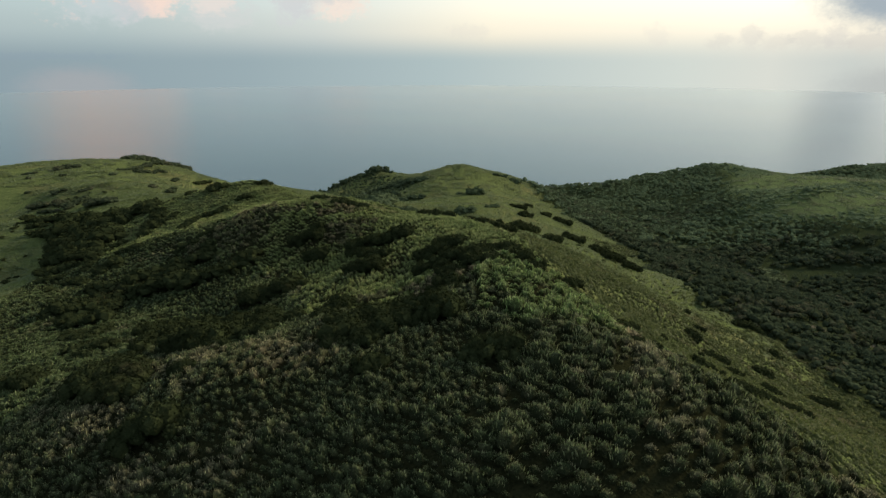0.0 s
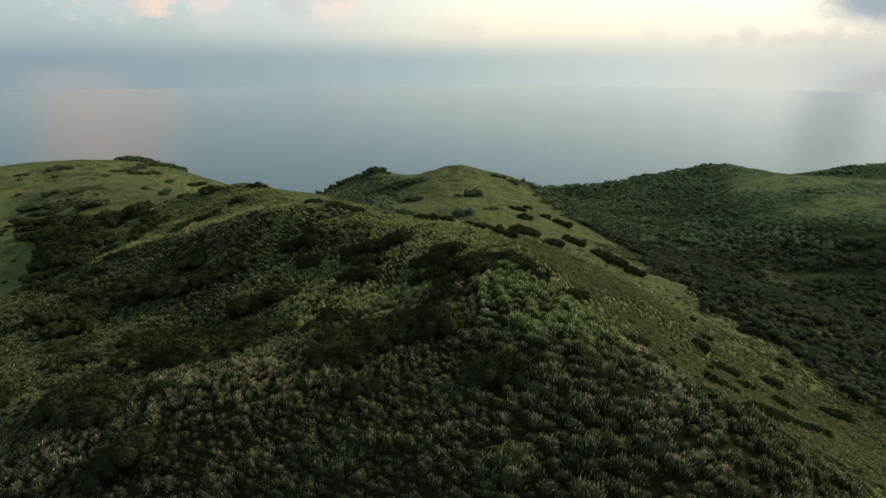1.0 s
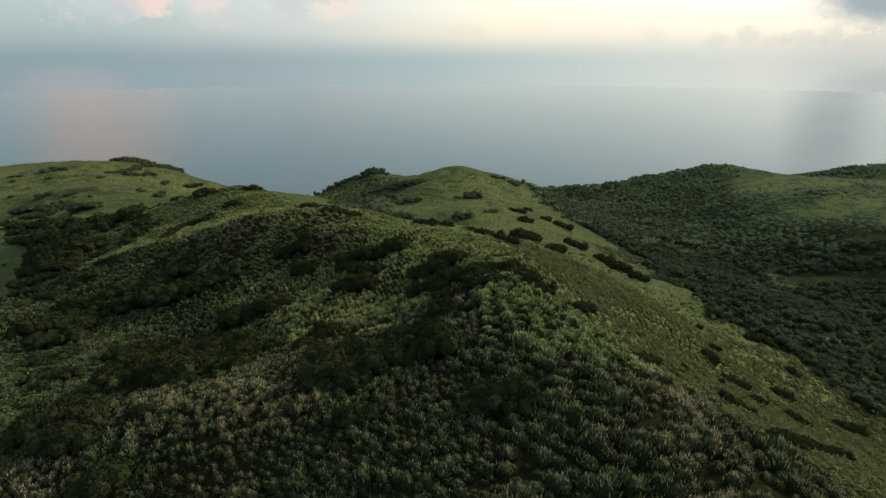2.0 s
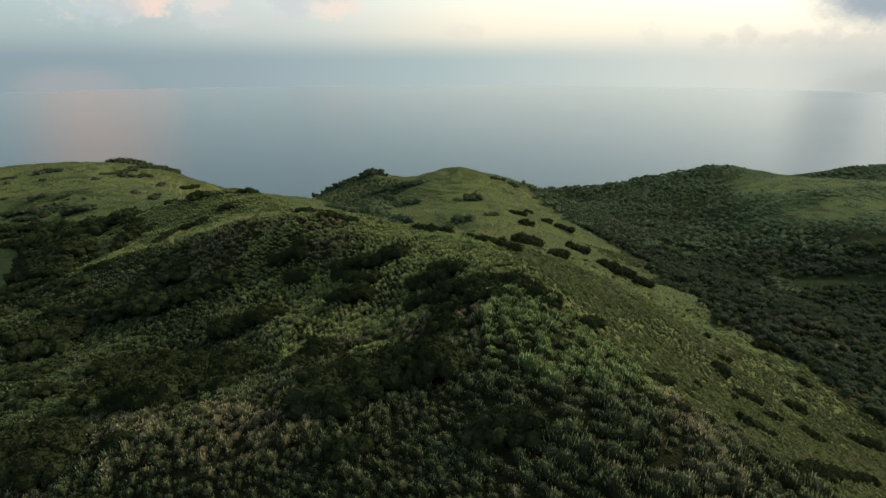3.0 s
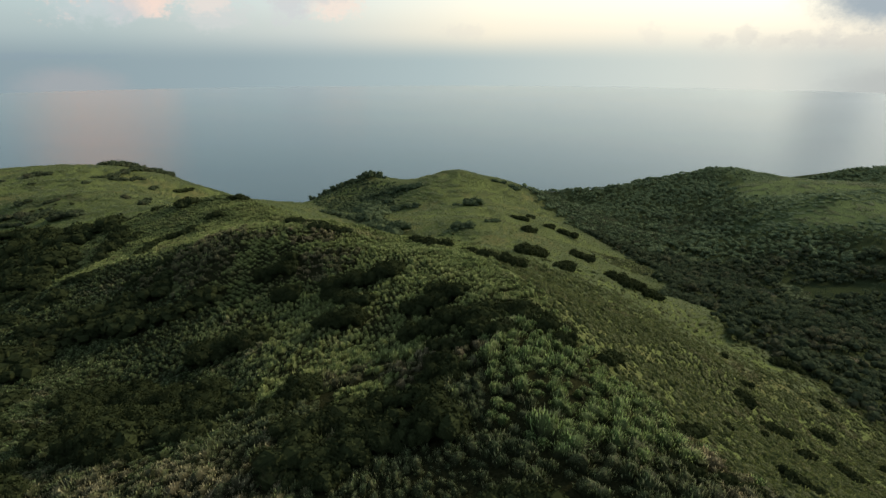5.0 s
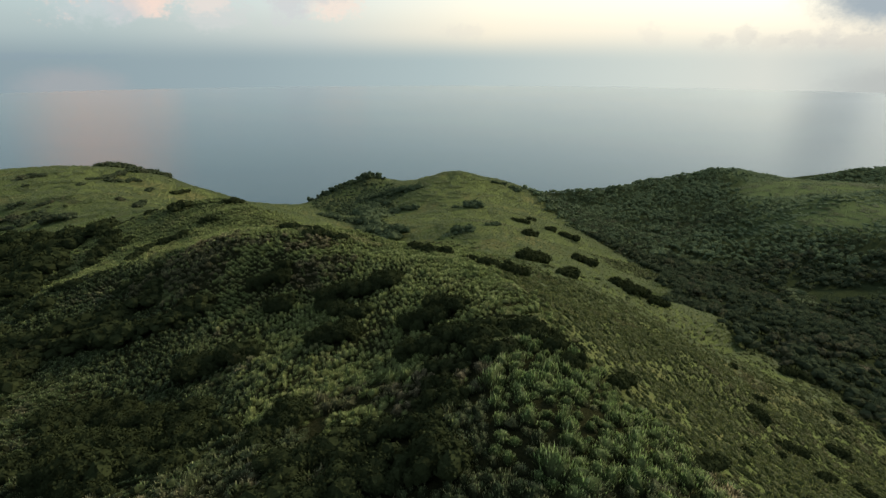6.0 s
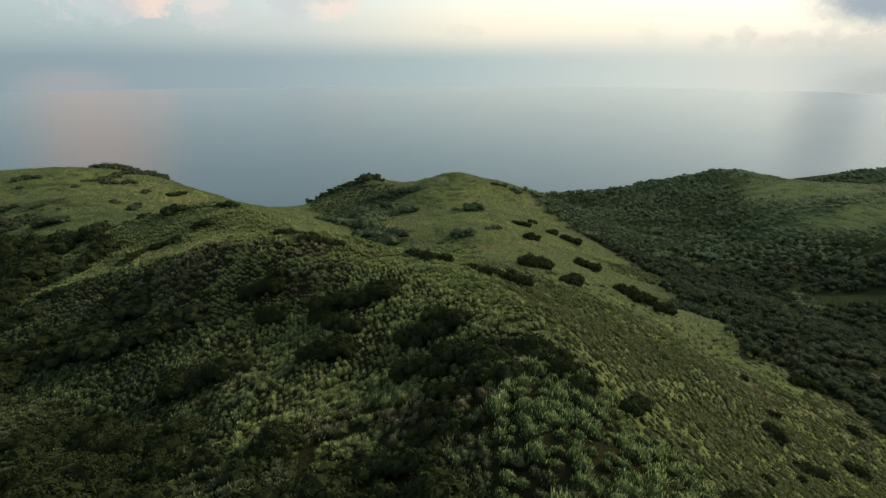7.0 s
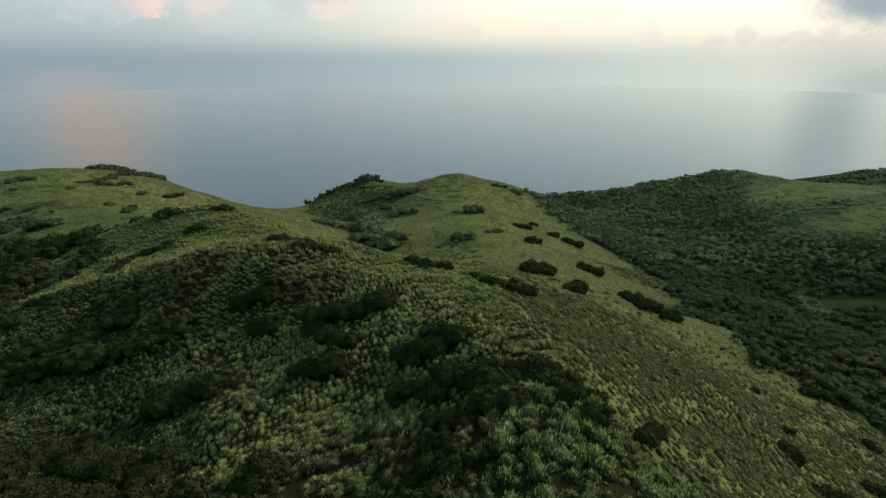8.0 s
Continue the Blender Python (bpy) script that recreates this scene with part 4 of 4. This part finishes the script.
def low_tree(rng, leaves=22, size=0.2, lumps=3, stem=0.35):
    """A small round-headed tree or big bush of unit radius, for woods and thickets: verts, tris, tips."""
    heads = [((0, 0, stem + 0.5), 0.5)]
    for i in range(lumps - 1):
        a = 2 * math.pi * (i + rng.uniform(-0.3, 0.3)) / (lumps - 1)
        heads.append(((0.5 * math.cos(a), 0.5 * math.sin(a), stem + rng.uniform(0.1, 0.55)), rng.uniform(0.32, 0.5)))
    v, f = joined([lump_core(c, r * 0.95, rng) for c, r in heads] + [leaf_cards(heads, leaves, size, rng)] + ([limb((0, 0, -0.3), (0, 0, stem + 0.3), 0.08, 0.05, 3)] if stem else []))
    return v, f, np.clip(v[:, 2] * 0.5, 0, 1)


def palm(rng):
    """A coconut palm of unit frond length: a slim leaning trunk and drooping fronds."""
    lean = rng.uniform(-0.25, 0.25, 2)
    top = np.array([lean[0], lean[1], 1.5])
    pieces = [limb((0, 0, -0.2), (lean[0] * 0.4, lean[1] * 0.4, 0.8), 0.05, 0.04, 4), limb((lean[0] * 0.4, lean[1] * 0.4, 0.8), top, 0.04, 0.035, 4)]
    n = 11
    for i in range(n):
        a = 2 * math.pi * (i + rng.uniform(-0.3, 0.3)) / n
        c, s, up = math.cos(a), math.sin(a), rng.uniform(0.0, 0.55)
        pts = [top, top + (0.5 * c, 0.5 * s, 0.28 * up + 0.1), top + (0.95 * c, 0.95 * s, 0.55 * up - 0.35)]
        w = np.array([-s, c, 0]) * 0.11
        v = [pts[0], pts[1] - w, pts[1] + w, pts[2]]
        pieces.append((np.array(v), np.array([(0, 1, 2), (1, 3, 2)])))
    v, f = joined(pieces)
    return v, f, np.clip(v[:, 2] * 0.4, 0, 1)


def clearing(x, y):
    """1 in the small grassy openings of the wooded valley."""
    return np.max([glade(x, y)] + [step(w + 3.5 - off_line(x, y, line), -1, 1) for line, w in TRACKS], axis=0)


def build_woods():
    rng = np.random.RandomState(17)
    trees = [low_tree(rng, 11, 0.19, 3) for _ in range(7)]
    palms = [palm(rng) for _ in range(4)]
    x, y = jittered(rng, 60, 420, 130, 900, 5.4)
    ok = (wood_mask(x, y) * (1 - clearing(x, y)) * (1 - meadow(x, y)) > rng.rand(len(x))) & (rng.rand(len(x)) < np.interp(y, [130, 500, 900], [1.0, 0.9, 0.6]))
    x, y = x[ok], y[ok]
    deep = deep_valley(x, y)
    size = np.where(deep, 3.7, 3.1) * (1 + 0.9 * rough(x, y, 24.0)) * rng.uniform(0.65, 1.4, len(x))
    for some, leaf, label in ((deep, WOODLEAF, "dense dark green broadleaf woodland filling the valley"), (~deep, HAZED_SCRUBLEAF, "low woodland on the slopes at the valley head, paled like haze")):
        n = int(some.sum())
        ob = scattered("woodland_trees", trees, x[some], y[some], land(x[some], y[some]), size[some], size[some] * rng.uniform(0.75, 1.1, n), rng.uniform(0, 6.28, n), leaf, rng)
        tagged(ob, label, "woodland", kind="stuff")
    plain = [low_tree(rng, 6, 0.3, 2, 0.0) for _ in range(5)]
    x, y = jittered(rng, 420, 900, 760, 1160, 9.5)
    ok = (wood_mask(x, y) > rng.rand(len(x))) & (meadow(x, y) < 0.3)
    x, y = x[ok], y[ok]
    size = rng.uniform(4.5, 7.5, len(x))
    ob = scattered("woodland_trees", plain, x, y, land(x, y) - 1.0, size, size * 0.7, rng.uniform(0, 6.28, len(x)), HAZED_SCRUBLEAF, rng)
    tagged(ob, "dark woodland on the far headland", "woodland", kind="stuff")
    x, y = jittered(rng, 100, 330, 200, 640, 9.0)
    ok = (wood_mask(x, y) * (1 - clearing(x, y)) * step(rough(x, y, 60.0), -0.12, 0.1) > rng.rand(len(x)))
    x, y = x[ok], y[ok]
    size = rng.uniform(2.3, 3.6, len(x))
    ob = scattered("palm_trees", palms, x, y, land(x, y) + 1.5, size, size * rng.uniform(0.9, 1.4, len(x)), rng.uniform(0, 6.28, len(x)), WOODLEAF, rng)
    tagged(ob, "coconut palms with drooping fronds among the valley trees", "palm", kind="stuff")


def build_thickets():
    """Scrub on the far slopes, too far off to count."""
    rng = np.random.RandomState(29)
    kinds = [low_tree(rng, 130, 0.10, 6, 0.0) for _ in range(6)]

    def strip(name, rows, label, leaf=LEAF):
        p = np.array(rows if len(rows[0]) == 3 else along(rows, rng, 1.25))
        x, y, r = p.T
        ob = scattered(name, kinds, x, y, land(x, y) - 0.1 * r, r * 1.5, r * rng.uniform(1.1, 1.5, len(x)), rng.uniform(0, 6.28, len(x)), leaf, rng)
        tagged(ob, label, "scrub", kind="stuff")

    strip("gully_thicket", GULLY_SPOTS, "dark green thicket filling the gullies of the western slope")
    strip("spur_thicket", SPUR_SHRUBS + FAR_SPUR_SHRUBS, "dark green scrub along the grassy spur")
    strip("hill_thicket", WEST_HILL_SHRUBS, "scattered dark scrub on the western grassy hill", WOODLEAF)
    strip("hill_thicket", [(a, b, c, d, 1.35 * r) for a, b, c, d, r in CENTRAL_SHRUBS], "dark scrub in the folds of the central grassy hill", HAZED_HILLLEAF)
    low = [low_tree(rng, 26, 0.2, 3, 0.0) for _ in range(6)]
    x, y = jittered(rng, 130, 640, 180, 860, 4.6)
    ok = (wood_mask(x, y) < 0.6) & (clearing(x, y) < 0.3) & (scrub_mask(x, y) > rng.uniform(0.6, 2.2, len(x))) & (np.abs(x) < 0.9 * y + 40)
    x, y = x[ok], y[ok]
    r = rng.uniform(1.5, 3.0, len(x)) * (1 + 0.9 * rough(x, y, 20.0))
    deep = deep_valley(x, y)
    for some, leaf, label in ((deep, WOODLEAF, "patchy dark green scrub in the valley"), (~deep, HAZED_SCRUBLEAF, "patchy grey-green scrub on the eastern hills, paled like haze")):
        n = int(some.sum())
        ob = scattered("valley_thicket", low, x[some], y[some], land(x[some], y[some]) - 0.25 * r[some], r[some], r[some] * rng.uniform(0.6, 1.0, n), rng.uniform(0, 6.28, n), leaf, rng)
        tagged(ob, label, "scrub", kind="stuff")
    x, y = jittered(rng, -150, -10, 520, 750, 5.5)
    face = np.interp(y, [520, 600, 680, 750], [-42, -30, -48, -70]) + 40 * rough(x, y, 22.0) - x
    ok = (step(face, -6, 14) > rng.uniform(0.15, 1.0, len(x))) & (x > -0.19 * y - 12)
    x, y = x[ok], y[ok]
    r = rng.uniform(1.5, 3.2, len(x))
    ob = scattered("hill_thicket", low, x, y, land(x, y) - 0.2 * r, r, r * rng.uniform(0.8, 1.2, len(x)), rng.uniform(0, 6.28, len(x)), HAZED_HILLLEAF, rng)
    tagged(ob, "grey-green scrub covering the shaded face of the central hill, paled like haze", "scrub", kind="stuff")
    x, y = jittered(rng, -330, -110, 170, 420, 8.0)
    ok = (rough(x + 11, y + 5, 26.0) > 0.11) & (np.abs(x) < 0.9 * y + 20)
    x, y = x[ok], y[ok]
    r = rng.uniform(1.0, 2.3, len(x))
    ob = scattered("slope_scrub", kinds, x, y, land(x, y) - 0.1 * r, r, r * rng.uniform(0.6, 0.9, len(x)), rng.uniform(0, 6.28, len(x)), LEAF, rng)
    tagged(ob, "low dark scrub scattered on the western slope", "scrub", kind="stuff")


def build_hill_trees():
    """The line of trees on the shoulder of the central hill."""
    rng = np.random.RandomState(41)
    kinds = []
    for _ in range(4):
        heads = [((rng.uniform(-0.5, 0.5), rng.uniform(-0.5, 0.5), rng.uniform(0.2, 0.85)), rng.uniform(0.3, 0.5)) for _ in range(8)]
        crown = crown_mesh("tree_crown", heads, 420, 0.09, HAZED_HILLLEAF, rng)
        wood = joined([limb((0, 0, -0.3), (0, 0, 0.8), 0.07, 0.045, 6)] + [limb((0, 0, 0.6), c, 0.035, 0.012, 4) for c, _ in heads[:5]])
        kinds.append((crown, mesh_of("tree_trunk", *wood, BARK)))
    for i in range(60):
        s = i / 59
        x = np.interp(s, [0, 0.45, 1], [-150, -118, -68]) + rng.uniform(-4, 4)
        y = np.interp(s, [0, 0.45, 1], [740, 742, 748]) + rng.uniform(-34, 4)
        size = rng.uniform(3.2, 5.6)
        root = tagged(new("tree"), "dark bushy tree on the shoulder of the grassy hill", "tree", "trees on the hill shoulder")
        root.matrix_basis = Matrix.LocRotScale((x, y, float(land(x, y))), Euler((0, 0, rng.uniform(0, 6.28))), (size, size, size * rng.uniform(0.8, 1.1)))
        crown, trunk = kinds[i % 4]
        part("crown", crown, root)
        part("trunk", trunk, root, "grey-brown trunk and limbs")


build_shrubs()
build_woods()
build_thickets()
build_hill_trees()
